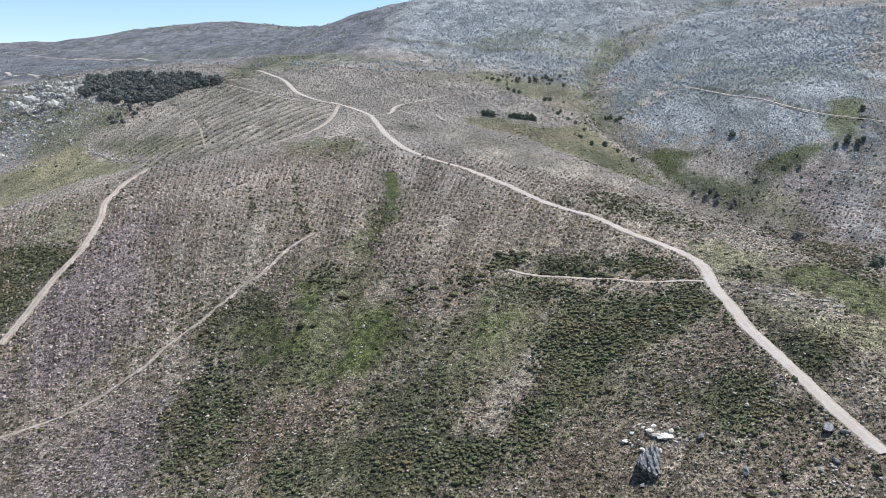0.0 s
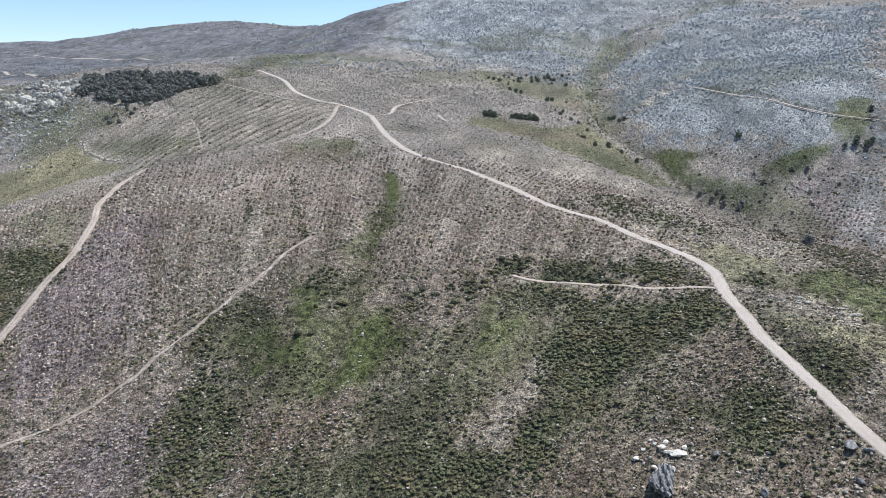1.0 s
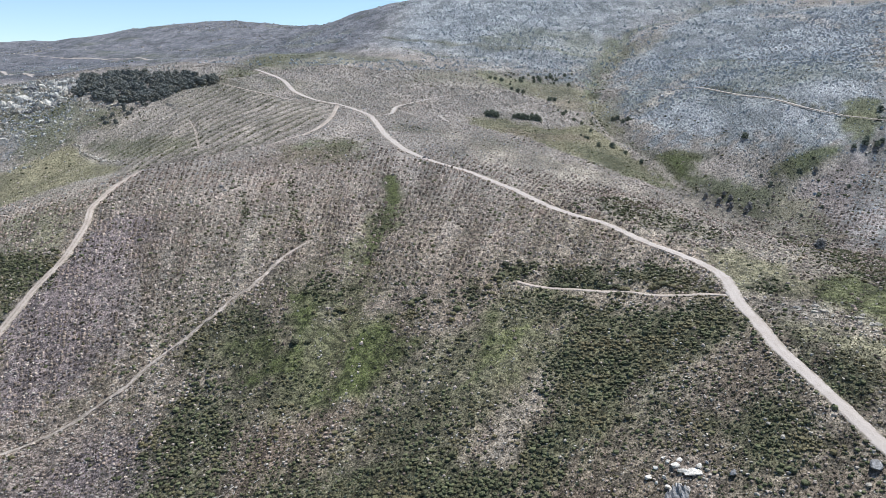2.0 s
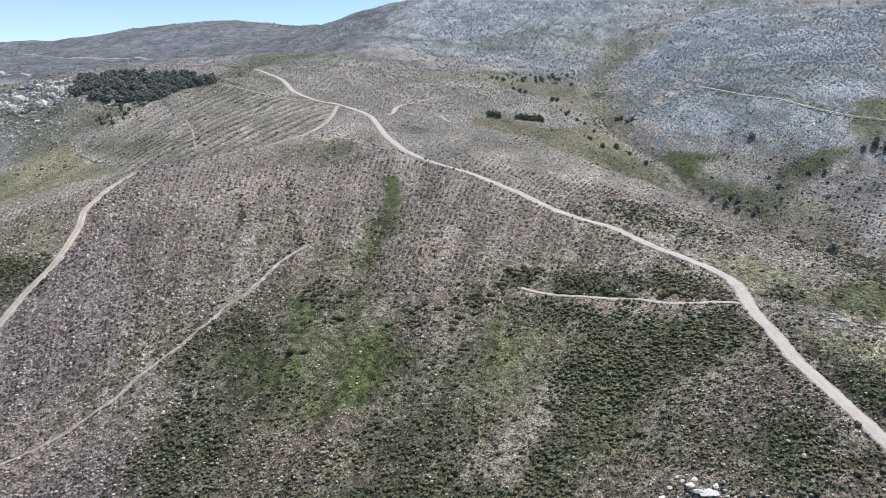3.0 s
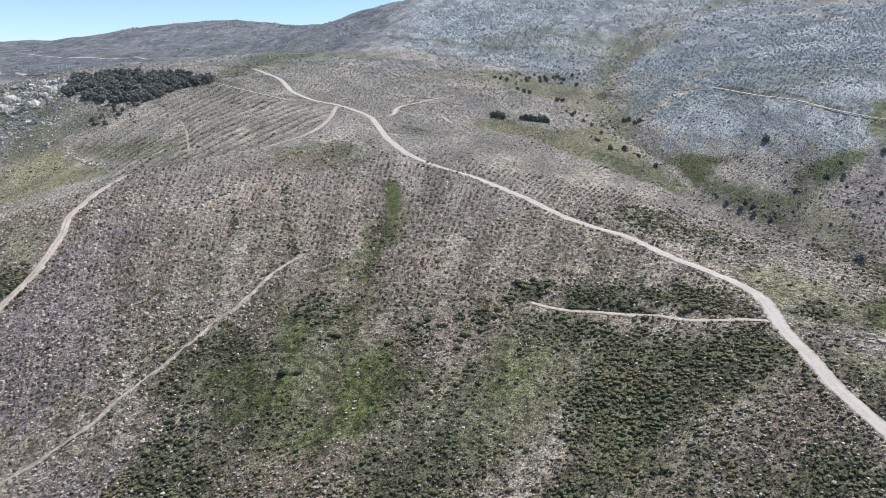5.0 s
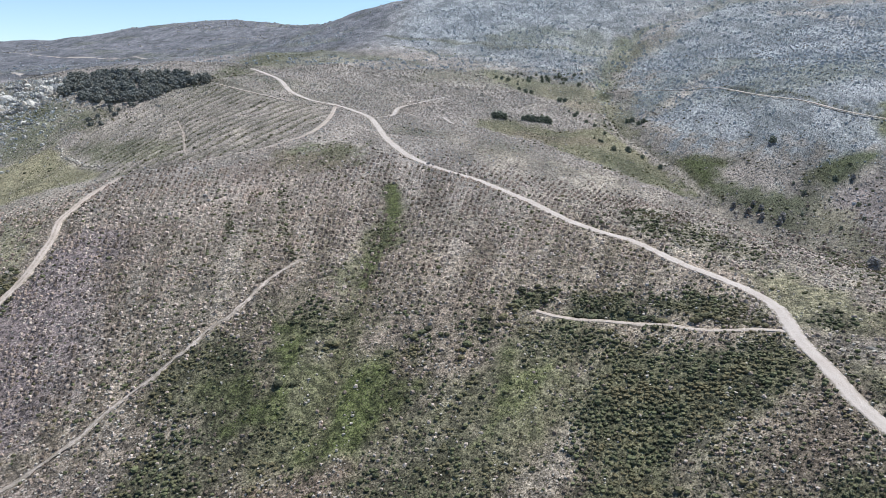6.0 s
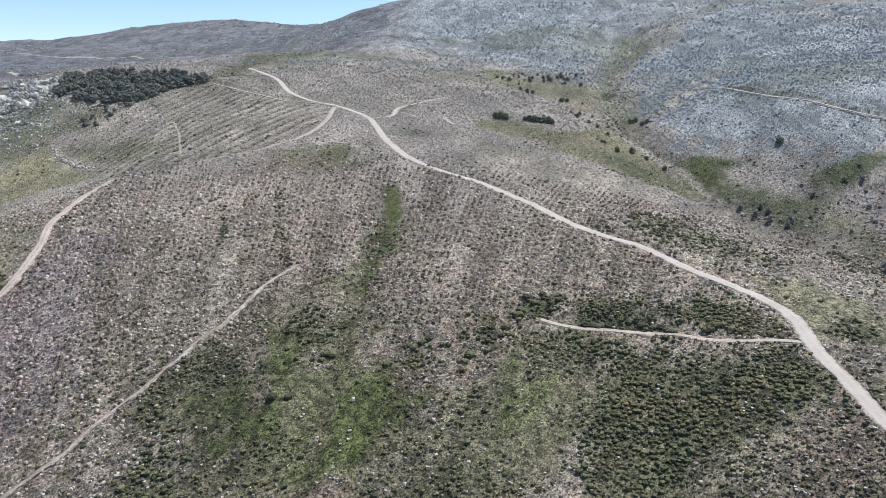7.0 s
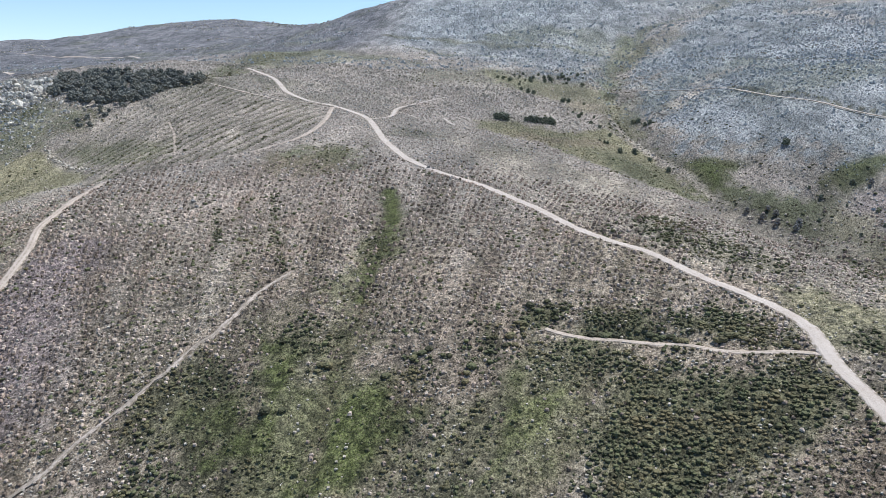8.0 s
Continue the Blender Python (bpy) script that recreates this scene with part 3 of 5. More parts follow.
FRESH.append(("meadow", 3, 0.85, [(76, 201), (88, 204), (94, 194), (98, 181), (91, 171), (83, 174), (76, 180), (75, 187)]))
FRESH.append(("heath", 2, 0.9, [(83, 182), (89, 183), (91, 180), (86, 176), (82, 177)]))
FRESH.append(("pale", 2, 0.7, [(85, 169), (91, 169), (86, 161), (83, 163)]))
FRESH.append(("olive", 4, 0.7, [(144, 312), (163, 331), (170, 317), (160, 275), (144, 250), (144, 289)]))
FRESH.append(("pale", 3, 0.4, [(141, 305), (150, 312), (153, 295), (146, 280)]))
FRESH.append(("dry", 4, 0.6, [(77, 176), (83, 174), (92, 170), (100, 160), (96, 150), (84, 158), (77, 166)]))

# Narrow streaks of cover: kind, half width, strength, line on the plan.
STREAKS = []
STREAKS.append(("soil", 2.0, 0.8, [(-40, 228), (-45, 225.5), (-50, 218), (-53, 212), (-55, 206.5), (-58.5, 199), (-61.5, 196), (-65, 189), (-67.5, 185.5), (-70.5, 180.5), (-75, 175), (-78, 171), (-80.5, 166), (-83.5, 162.5), (-87, 158.5), (-90, 155), (-98, 150), (-109, 145)]))
STREAKS.append(("heath", 1.5, 0.7, [(279, 433), (263, 476.5), (247.5, 527.5), (225.5, 585), (201, 629)]))
STREAKS.append(("soil", 1.2, 0.8, [(-65, 125.5), (-61.5, 129), (-60, 131)]))
STREAKS.append(("soil", 3, 0.7, [(-478, 980.5), (-567.5, 1189.5)]))
STREAKS.append(("green", 5, 0.7, [(-128, 691), (-98, 721.5), (-55, 708), (-25, 679)]))
STREAKS.append(("heath", 6, 0.6, [(-76.5, 897.5), (-17, 858.5), (31, 817.5), (74.5, 778.5), (109.5, 754)]))
STREAKS.append(("green", 6, 0.6, [(-41.5, 790.5), (10, 760.5), (46.5, 736)]))
STREAKS.append(("heath", 6, 0.7, [(151.5, 638.5), (171.5, 691), (199.5, 745)]))
# shadow of the mountain road's cut bank, painted as a thin heath strip
STREAKS.append(("heath", 0.9, 0.8, [(234.5, 357.5), (222.5, 369), (212.5, 379), (200, 399.5), (190, 439.5), (186, 505.5)]))
STREAKS.append(("pale", 6, 0.6, [(326.5, 734), (330, 656), (328, 592.5)]))
STREAKS.append(("pale", 6, 0.6, [(344.5, 722), (379, 700.5)]))
STREAKS.append(("soil", 1.5, 0.7, [(-15, 197), (-8, 206), (1, 216.5)]))
STREAKS.append(("soil", 2, 0.6, [(-10, 167.5), (1, 175), (11, 188.5)]))
STREAKS.append(("heath", 1.2, 0.8, [(-44.5, 152), (-42.5, 162.5), (-39.5, 170), (-36, 178.5)]))
STREAKS.append(("heath", 1.2, 0.7, [(-28.5, 157.5), (-22, 166.5), (-16.5, 174.5)]))
STREAKS.append(("grass", 1.5, 0.8, [(2.5, 154.5), (11.5, 165.5), (19, 173)]))
STREAKS.append(("grass", 2.4, 1, [(-23, 283.5), (-20, 258), (-21.5, 234.5), (-25, 212)]))
STREAKS.append(("soil", 1.3, 0.7, [(-47, 126.5), (-46, 142), (-44, 155.5)]))
STREAKS.append(("heath", 1.5, 0.7, [(-56.5, 136), (-53.5, 149), (-49.5, 159.5)]))
STREAKS.append(("heath", 1, 0.6, [(-65.5, 288.5), (-55, 247.5), (-47.5, 226.5)]))
STREAKS.append(("heath", 1, 0.6, [(-82, 275), (-71, 242.5)]))
STREAKS.append(("green", 1.6, 0.7, [(-13.5, 152.5), (-3.5, 159), (5.5, 166), (15, 173.5)]))
STREAKS.append(("pale", 1.6, 0.8, [(105, 505), (107, 456), (114, 428), (120, 392), (121, 362), (124, 344)]))
STREAKS.append(("heath", 3, 0.7, [(107, 501), (108, 453), (116, 427), (122, 393), (122, 362), (125, 343)]))
STREAKS.append(("pale", 1.8, 0.7, [(167, 328), (177, 334), (189, 340), (198, 344)]))
STREAKS.append(("heath", 1.5, 0.8, [(153, 280), (159, 275), (162, 267)]))
STREAKS.append(("pale", 1.6, 0.9, [(-229, 426), (-213, 408), (-198, 390), (-179, 373)]))
STREAKS.append(("heath", 1.2, 0.8, [(-149, 339), (-157, 343), (-160, 340)]))
STREAKS.append(("pale", 2.2, 0.6, [(-192, 353), (-180, 352), (-166, 351)]))
STREAKS.append(("pale", 2, 0.6, [(-78, 509), (-49, 467), (-34, 462)]))
STREAKS.append(("heath", 1, 0.7, [(-57, 310), (-41, 334), (-37, 347)]))
STREAKS.append(("green", 5, 0.7, [(173, 722), (206, 785), (232, 801), (251, 803)]))
STREAKS.append(("green", 5, 0.7, [(46, 846), (71, 825), (103, 774), (123, 747), (143, 702)]))
STREAKS.append(("pale", 4, 0.6, [(173, 540), (206, 550), (218, 550)]))

# Gullies cut into the slope: depth, half width, line on the plan.
GULLIES = []
GULLIES.append((5, 11, [(106, 473), (114, 423), (115.5, 379), (117.5, 343), (126.5, 320), (132, 292.5), (135, 274)]))
GULLIES.append((5, 12, [(148, 305.5), (164, 323), (181, 330.5), (199, 334), (224.5, 336.5)]))
GULLIES.append((3, 8, [(145.5, 373.5), (129, 356.5), (119, 343)]))
GULLIES.append((4, 14, [(106, 473), (120.5, 551), (137.5, 622), (169.5, 693), (207, 774)]))
GULLIES.append((1.5, 10, [(13.5, 438), (41.5, 422.5), (75, 407.5), (100, 369)]))
GULLIES.append((2.5, 14, [(-222, 416.5), (-226.5, 397.5), (-234.5, 375), (-246.5, 362)]))
GULLIES.append((1.5, 8, [(-153.5, 334), (-191.5, 369), (-215, 364)]))
GULLIES.append((1.6, 8, [(-21.5, 264.5), (-24, 229.5), (-26, 205), (-28.5, 182.5), (-33.5, 162), (-41.5, 145), (-47, 126.5)]))
GULLIES.append((1, 7, [(15, 197), (2.5, 174.5), (-12.5, 158), (-24.5, 140)]))
GULLIES.append((0.8, 7, [(-60.5, 287.5), (-48.5, 231), (-44, 194)]))


# ---- the hillside, one sheet to the horizon ----
def lattice(x, y, seed):
    h = np.sin(x * 127.1 + y * 311.7 + seed * 74.7) * 43758.5453
    return h - np.floor(h)


def soft_noise(x, y, size, seed, octaves=3):
    """Smooth value noise from -1 to 1 at arrays x, y; size in metres."""
    out, amp, total = 0, 1.0, 0.0
    for k in range(octaves):
        u, v = x / size, y / size
        i, j = np.floor(u), np.floor(v)
        fu, fv = u - i, v - j
        fu, fv = fu * fu * (3 - 2 * fu), fv * fv * (3 - 2 * fv)
        s = seed + 13 * k
        low = lattice(i, j, s) * (1 - fu) + lattice(i + 1, j, s) * fu
        high = lattice(i, j + 1, s) * (1 - fu) + lattice(i + 1, j + 1, s) * fu
        out = out + amp * (2 * (low * (1 - fv) + high * fv) - 1)
        total, amp, size = total + amp, amp * 0.5, size * 0.5
    return out / total


def smooth_line(points, step):
    """Even samples along a rounded line through the points."""
    p = [Vector(q) for q in points]
    p = [2 * p[0] - p[1], *p, 2 * p[-1] - p[-2]]
    raw = []
    for a, b, c, d in zip(p, p[1:], p[2:], p[3:]):
        for k in range(16):
            s = k / 16
            raw.append(0.5 * (2 * b + (c - a) * s + (2 * a - 5 * b + 4 * c - d) * s * s + (3 * b - a - 3 * c + d) * s ** 3))
    raw = np.array([*raw, p[-2]])
    along = np.r_[0, np.cumsum(np.linalg.norm(np.diff(raw, axis=0), axis=1))]
    n = max(3, int(along[-1] / step))
    return np.stack([np.interp(np.linspace(0, along[-1], n), along, raw[:, i]) for i in (0, 1)], 1)


def ease(v):
    v = np.clip(v, 0, 1)
    return v * v * (3 - 2 * v)


def near_track(x, y):
    """For arrays x, y: distance beyond the edge of the nearest track bed, and that bed's height."""
    d, h = np.empty(len(x)), np.empty(len(x))
    for k in range(len(x)):
        _, i, r = BED_TREE.find((x[k], y[k], 0))
        d[k], h[k] = r - bed[i][3], bed[i][2]
    return d, h


# Old plantation, ploughed in furrows up and down the slope.
PLANTATION = [(-194, 385), (-150, 338), (-112, 338), (-86, 350), (-74, 375), (-70, 420), (-77, 440), (-101, 455), (-160, 508), (-200, 480), (-215, 450), (-224, 425)]


def furrow(x, y):
    """The plantation's ridges, from -1 (trough) to 1 (crest), and how much of them is there."""
    inside = ease(0.5 - outline_distance(x, y, PLANTATION) / 14) * (0.55 + 0.45 * ease((x + 195) / 45)) * ease(1.1 + 0.8 * soft_noise(x, y, 22, 53))
    return np.cos(2 * math.pi * (x - 0.36 * (y - 390) + 3.2 * soft_noise(x, y, 34, 51)) / 8.4), inside


def runnel(x, y):
    """Streaks of wash that run down the bowl and draw together at its foot; -1 to 1."""
    return soft_noise(200 * (x + 35) / np.maximum(y - 20, 60), y * 0.09, 5.0, 61, 3)


def gullies(x, y):
    cut = np.zeros(len(x))
    for depth, half, points in GULLIES:
        px, py = zip(*points)
        near = (x > min(px) - 2 * half) & (x < max(px) + 2 * half) & (y > min(py) - 2 * half) & (y < max(py) + 2 * half)
        if near.any():
            d = np.abs(outline_distance(x[near], y[near], points + points[::-1][1:-1]))
            cut[near] = np.maximum(cut[near], depth * (1 - ease(d / (1.6 * half))))
    return cut


def detail(x, y):
    """Hummocks and gullies on the bare landform."""
    far = np.hypot(x, y)
    z = 0.35 * soft_noise(x, y, 9, 3) + 0.12 * soft_noise(x, y, 2.4, 5, 2) * (far < 420)
    crest, inside = furrow(x, y)
    z = z + 0.8 * crest * inside + 0.3 * runnel(x, y) * (far < 420)
    z = z - gullies(x, y)
    z = z + 1.6 * soft_noise(x + 0.2 * y, y * 0.3, 34, 7) * ease((far - 80) / 80)
    z = z + 3.2 * soft_noise(x, y, 48, 15, 3) * ease((far - 360) / 140) * (1 - np.exp(-((x + 36) ** 2 + (y - 425) ** 2) / 1800))
    z = z + 5 * soft_noise(x, y, 90, 9) * ease((far - 500) / 300) + 9 * soft_noise(x, y, 210, 11, 4) * ease((far - 800) / 500)
    return z


def ground_height(x, y):
    x, y = np.asarray(x, float), np.asarray(y, float)
    z = land(x, y) + detail(x, y)
    d, h = near_track(x, y)
    k = 1 - ease((d - 1.0) / 3.0)
    return z * (1 - k) + h * k, d


def outline_distance(x, y, poly):
    """Distance to an outline on the plan, negative inside."""
    best, inside = np.full(len(x), 1e9), np.zeros(len(x), bool)
    for (ax, ay), (bx, by) in zip(poly, poly[1:] + poly[:1]):
        ex, ey = bx - ax, by - ay
        s = np.clip(((x - ax) * ex + (y - ay) * ey) / (ex * ex + ey * ey + 1e-9), 0, 1)
        best = np.minimum(best, np.hypot(x - ax - s * ex, y - ay - s * ey))
        if ay != by:
            inside ^= ((ay > y) != (by > y)) & (x < ax + (y - ay) * ex / ey)
    return np.where(inside, -best, best)


def ground_cover(x, y):
    """How much of each cover lies at arrays x, y, from 0 to 1."""
    out = {k: np.zeros(len(x)) for k in COVER}
    ragged = soft_noise(x, y, 16, 21, 4) + soft_noise(x, y, 4.0, 23, 3) * 1.1 + 0.8 * runnel(x, y)
    ragged = ragged * (1 - 0.6 * ease((y - 550) / 250))
    for kind, soft, strength, poly in PATCHES:
        px, py = zip(*poly)
        pad = 4 * soft
        near = (x > min(px) - pad) & (x < max(px) + pad) & (y > min(py) - pad) & (y < max(py) + pad)
        if near.any():
            d = outline_distance(x[near], y[near], poly)
            out[kind][near] = np.maximum(out[kind][near], strength * ease((0.8 if kind == "grass" else 0.5) - d / (2 * soft) + 0.55 * ragged[near]))
    for kind, half, strength, points in STREAKS:
        px, py = zip(*points)
        near = (x > min(px) - 4 * half) & (x < max(px) + 4 * half) & (y > min(py) - 4 * half) & (y < max(py) + 4 * half)
        if near.any():
            d = np.abs(outline_distance(x[near], y[near], points + points[::-1][1:-1]))
            out[kind][near] = np.maximum(out[kind][near], strength * ease(1.3 - 0.75 * d / half + 0.5 * ragged[near]))
    for kind, soft, strength, poly in FRESH:
        fresh = strength * ease((0.8 if kind == "grass" else 0.5) - outline_distance(x, y, poly) / (2 * soft) + 0.45 * ragged)
        for other in out:
            out[other] = np.maximum(out[other], fresh) if other == kind else out[other] * (1 - 0.9 * fresh)
    wide = soft_noise(x, y, 75, 91, 4)
    for kind in ("green", "grass"):  # the green is broken by bare and stony places
        gaps = 0.4 if kind == "green" else 0.1
        out[kind] = out[kind] * (1 - gaps + gaps * ease(0.75 + 1.1 * ragged))
    out["green"] = np.maximum(out["green"], 0.45 * ease(2.2 * wide - 0.35) * ease((y - 330) / 60))
    # the far mountain takes the haze-blued granite colour
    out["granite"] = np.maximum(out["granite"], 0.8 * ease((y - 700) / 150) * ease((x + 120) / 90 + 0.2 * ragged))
    # the upper slopes are paler, up to the granite of the mountain
    out["upland"] = 0.8 * ease((y - 225) / 110 + 0.3 * ragged) * (1 - out["granite"]) * ease((900 + 0.5 * x - y) / 200 + 0.3 * ragged)
    # the haze-tinted cover comes in with distance north, less over granite
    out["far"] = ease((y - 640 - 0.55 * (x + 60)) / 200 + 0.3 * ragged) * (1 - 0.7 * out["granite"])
    return out


LINES = {}
bed = []  # samples of all track beds: east, north, height, half width
for name, (width, points) in TRACKS.items():
    line = smooth_line(points, 0.6 if width < 1.3 else 1.2 if width < 5 else 5)
    z = land(line[:, 0], line[:, 1])
    if name.startswith("far"):
        z = z + detail(line[:, 0], line[:, 1])
    LINES[name] = (width, line, z)
    bed += [(x, y, h, width / 2 if width > 1.2 else 0.0) for (x, y), h in zip(line, z)]
BED_TREE = kdtree.KDTree(len(bed))
for i, (x, y, h, w) in enumerate(bed):
    BED_TREE.insert((x, y, 0), i)
BED_TREE.balance()


def steps(values):
    """A growing row of coordinates from (stop, spacing) pairs."""
    row = [values[0][0]]
    for stop, gap in values[1:]:
        n = max(1, round((stop - row[-1]) / gap))
        row += list(np.linspace(row[-1], stop, n + 1)[1:])
    return np.array(row)


def make_ground():
    side = steps([(0, 0), (135, 1.4), (200, 1.8), (340, 3), (600, 7), (1200, 20), (4500, 150)])
    xs = np.r_[-side[:0:-1], side]
    ys = steps([(-1500, 0), (-200, 100), (60, 10), (95, 2), (300, 1.4), (420, 1.8), (620, 2.5), (1000, 6), (2100, 14), (4800, 150)])
    gx, gy = (g.ravel() for g in np.meshgrid(xs, ys))
    z, d = ground_height(gx, gy)
    z = z - 0.28 * (1 - ease((d + 0.5) / 1.2))
    nx, ny = len(xs), len(ys)
    i = (np.arange(ny - 1)[:, None] * nx + np.arange(nx - 1)[None]).ravel()
    mesh = bpy.data.meshes.new("ground")
    mesh.from_pydata(np.stack([gx, gy, z], 1), [], np.stack([i, i + 1, i + nx + 1, i + nx], 1).tolist())
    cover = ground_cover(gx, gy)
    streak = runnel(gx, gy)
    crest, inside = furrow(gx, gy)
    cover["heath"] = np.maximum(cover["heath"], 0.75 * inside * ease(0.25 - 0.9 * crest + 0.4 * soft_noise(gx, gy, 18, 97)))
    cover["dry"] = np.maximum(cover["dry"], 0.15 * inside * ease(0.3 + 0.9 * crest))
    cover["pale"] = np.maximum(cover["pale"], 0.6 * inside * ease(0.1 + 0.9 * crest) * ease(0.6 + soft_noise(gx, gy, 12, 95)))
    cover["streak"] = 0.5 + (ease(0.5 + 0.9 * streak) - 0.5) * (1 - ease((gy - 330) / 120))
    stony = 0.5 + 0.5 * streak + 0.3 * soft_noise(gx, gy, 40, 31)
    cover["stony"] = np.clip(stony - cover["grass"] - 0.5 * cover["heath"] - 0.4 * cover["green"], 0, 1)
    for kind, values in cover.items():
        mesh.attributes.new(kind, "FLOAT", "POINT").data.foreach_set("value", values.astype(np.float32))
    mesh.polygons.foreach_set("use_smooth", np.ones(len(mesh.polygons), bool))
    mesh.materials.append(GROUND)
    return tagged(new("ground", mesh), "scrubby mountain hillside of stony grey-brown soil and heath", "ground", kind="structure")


LIFT = {"mountain_road": 0.9, "upper_track": 0.25, "stony_path": 0.02}


def make_track(name, material, label):
    """A worn bed with two wheel ruts and crumbling edges, laid on its bench."""
    width, line, z = LINES[name]
    tangent = np.gradient(line, axis=0)
    tangent /= np.linalg.norm(tangent, axis=1)[:, None] + 1e-9
    normal = np.stack([tangent[:, 1], -tangent[:, 0]], 1)
    across = np.array([-0.62, -0.5, -0.34, -0.2, 0, 0.2, 0.34, 0.5, 0.62])
    rise = np.array([-0.35, 0.03, 0.0, 0.05, 0.09, 0.05, 0.0, 0.03, -0.35])
    n, verts, verge = len(line), [], []
    crown = 0.8 if material is DIRT else 0.15
    for i, (p, q) in enumerate(zip(line, normal)):
        for k, (a, r) in enumerate(zip(across, rise)):
            w = width * a
            if abs(a) > 0.4:
                wild, size = (0.8, 14.0) if name.startswith("far") else (1.5, 2.0) if name in ("stony_path", "worn_gap") else (0.3, 3.0)
                w *= max(0.3, 1 + wild * float(soft_noise(np.array(p[0] + 40 * a), np.array(p[1]), size, 41, 3)))
            verts.append((p[0] + q[0] * w, p[1] + q[1] * w, z[i] + r + 0.05 + LIFT.get(name, 0)))
            verge.append(1.0 if abs(a) > 0.4 else crown if a == 0 else 0.8 if material is STONY else 0.0)
    m = len(across)
    faces = [(i * m + k, i * m + k + 1, i * m + m + k + 1, i * m + m + k) for i in range(n - 1) for k in range(m - 1)]
    if name.startswith(("far", "branch", "bare", "worn")):  # draped over the rough ground
        verts = [(x, y, SHEET.ray_cast((x, y, 900), (0, 0, -1))[0].z + 0.3) for x, y, _ in verts]
    mesh = bpy.data.meshes.new(name)
    mesh.from_pydata(verts, [], [f[::-1] for f in faces])
    mesh.attributes.new("verge", "FLOAT", "POINT").data.foreach_set("value", verge)
    mesh.update()
    if sum(p.normal.z for p in mesh.polygons) < 0:
        mesh.flip_normals()
    mesh.polygons.foreach_set("use_smooth", np.ones(len(mesh.polygons), bool))
    mesh.materials.append(material)
    return tagged(new("road", mesh), label, "dirt road", kind="structure")


sheet = make_ground().data
SHEET = BVHTree.FromPolygons([v.co[:] for v in sheet.vertices], [p.vertices[:] for p in sheet.polygons])
for name in TRACKS:
    if name in ("stony_path", "worn_gap"):
        make_track(name, STONY, "narrow crumbling path of pale pinkish soil")
    elif name in ("main_track", "branch_track", "mountain_road") or name.startswith(("far", "bare")):
        make_track(name, GRAVEL, "pale gravel track worn along the hillside")
    else:
        make_track(name, DIRT, "brown dirt track cut into the hillside")


# ---- things on the hillside ----
rng = np.random.default_rng(5)


def mesh_of(name, verts, faces, material, tone=None, smooth=False):
    mesh = bpy.data.meshes.new(name)
    mesh.from_pydata(verts, [], faces)
    if tone is not None:
        mesh.attributes.new("tone", "FLOAT", "POINT").data.foreach_set("value", np.asarray(tone, np.float32))
    if smooth:
        mesh.polygons.foreach_set("use_smooth", np.ones(len(mesh.polygons), bool))
    mesh.materials.append(material)
    return mesh


def ball(level):
    bm = bmesh.new()
    bmesh.ops.create_icosphere(bm, subdivisions=level, radius=1)
    v = np.array([p.co[:] for p in bm.verts])
    f = np.array([[p.index for p in q.verts] for q in bm.faces])
    bm.free()
    return v, f


BALLS = {k: ball(k) for k in (1, 2, 3, 4)}


def join(pieces):
    """One (verts, faces) from several, all of triangles."""
    n, vs, fs = 0, [], []
    for v, f in pieces:
        vs.append(v)
        fs.append(f + n)
        n += len(v)
    return np.concatenate(vs), np.concatenate(fs)


def blades(count, low, high, width, spread, seed):
    """Thin upright leaves or twigs that splay from one root."""
    r = np.random.default_rng(seed)
    a = r.uniform(0, 2 * math.pi, count)
    out, tall = r.uniform(0.15, 1, count) * spread, r.uniform(low, high, count)
    tip = np.stack([np.cos(a) * out, np.sin(a) * out, tall], 1)
    root = tip * np.array([0.35, 0.35, 0.0]) + np.array([0, 0, -0.05])
    side = np.stack([-np.sin(a), np.cos(a), np.zeros(count)], 1) * width
    v = np.stack([root - side, root + side, tip], 1).reshape(-1, 3)
    return v, np.arange(3 * count).reshape(-1, 3)


def shrub_shape(level, leaves, seed):
    """A low cushion of uneven lobes with sprigs that stand out of it."""
    r = np.random.default_rng(seed)
    v, f = BALLS[level]
    v = v.copy()
    lobes = r.normal(size=(5, 3)) * np.array([1, 1, 0.5])
    lobes /= np.linalg.norm(lobes, axis=1)[:, None]
    bulge = 0.72 + 0.3 * np.max(v @ lobes.T, axis=1) + r.uniform(-0.14, 0.14, len(v))
    v = v * bulge[:, None] * np.array([0.5, 0.5, 0.42])
    v[:, 2] = np.maximum(v[:, 2] + 0.2, -0.06)
    f = f[(v[f][:, :, 2].max(1) > 0.0)]
    if not leaves:
        return v, f
    d = r.normal(size=(leaves, 3))
    d[:, 2] = np.abs(d[:, 2])
    d /= np.linalg.norm(d, axis=1)[:, None]
    base = d * np.array([0.42, 0.42, 0.4]) + np.array([0, 0, 0.12])
    side = np.cross(d, r.normal(size=(leaves, 3))) * 0.1
    tips = base + d * r.uniform(0.1, 0.24, (leaves, 1))
    return join([(v, f), (np.stack([base - side, base + side, tips], 1).reshape(-1, 3), np.arange(3 * leaves).reshape(-1, 3))])


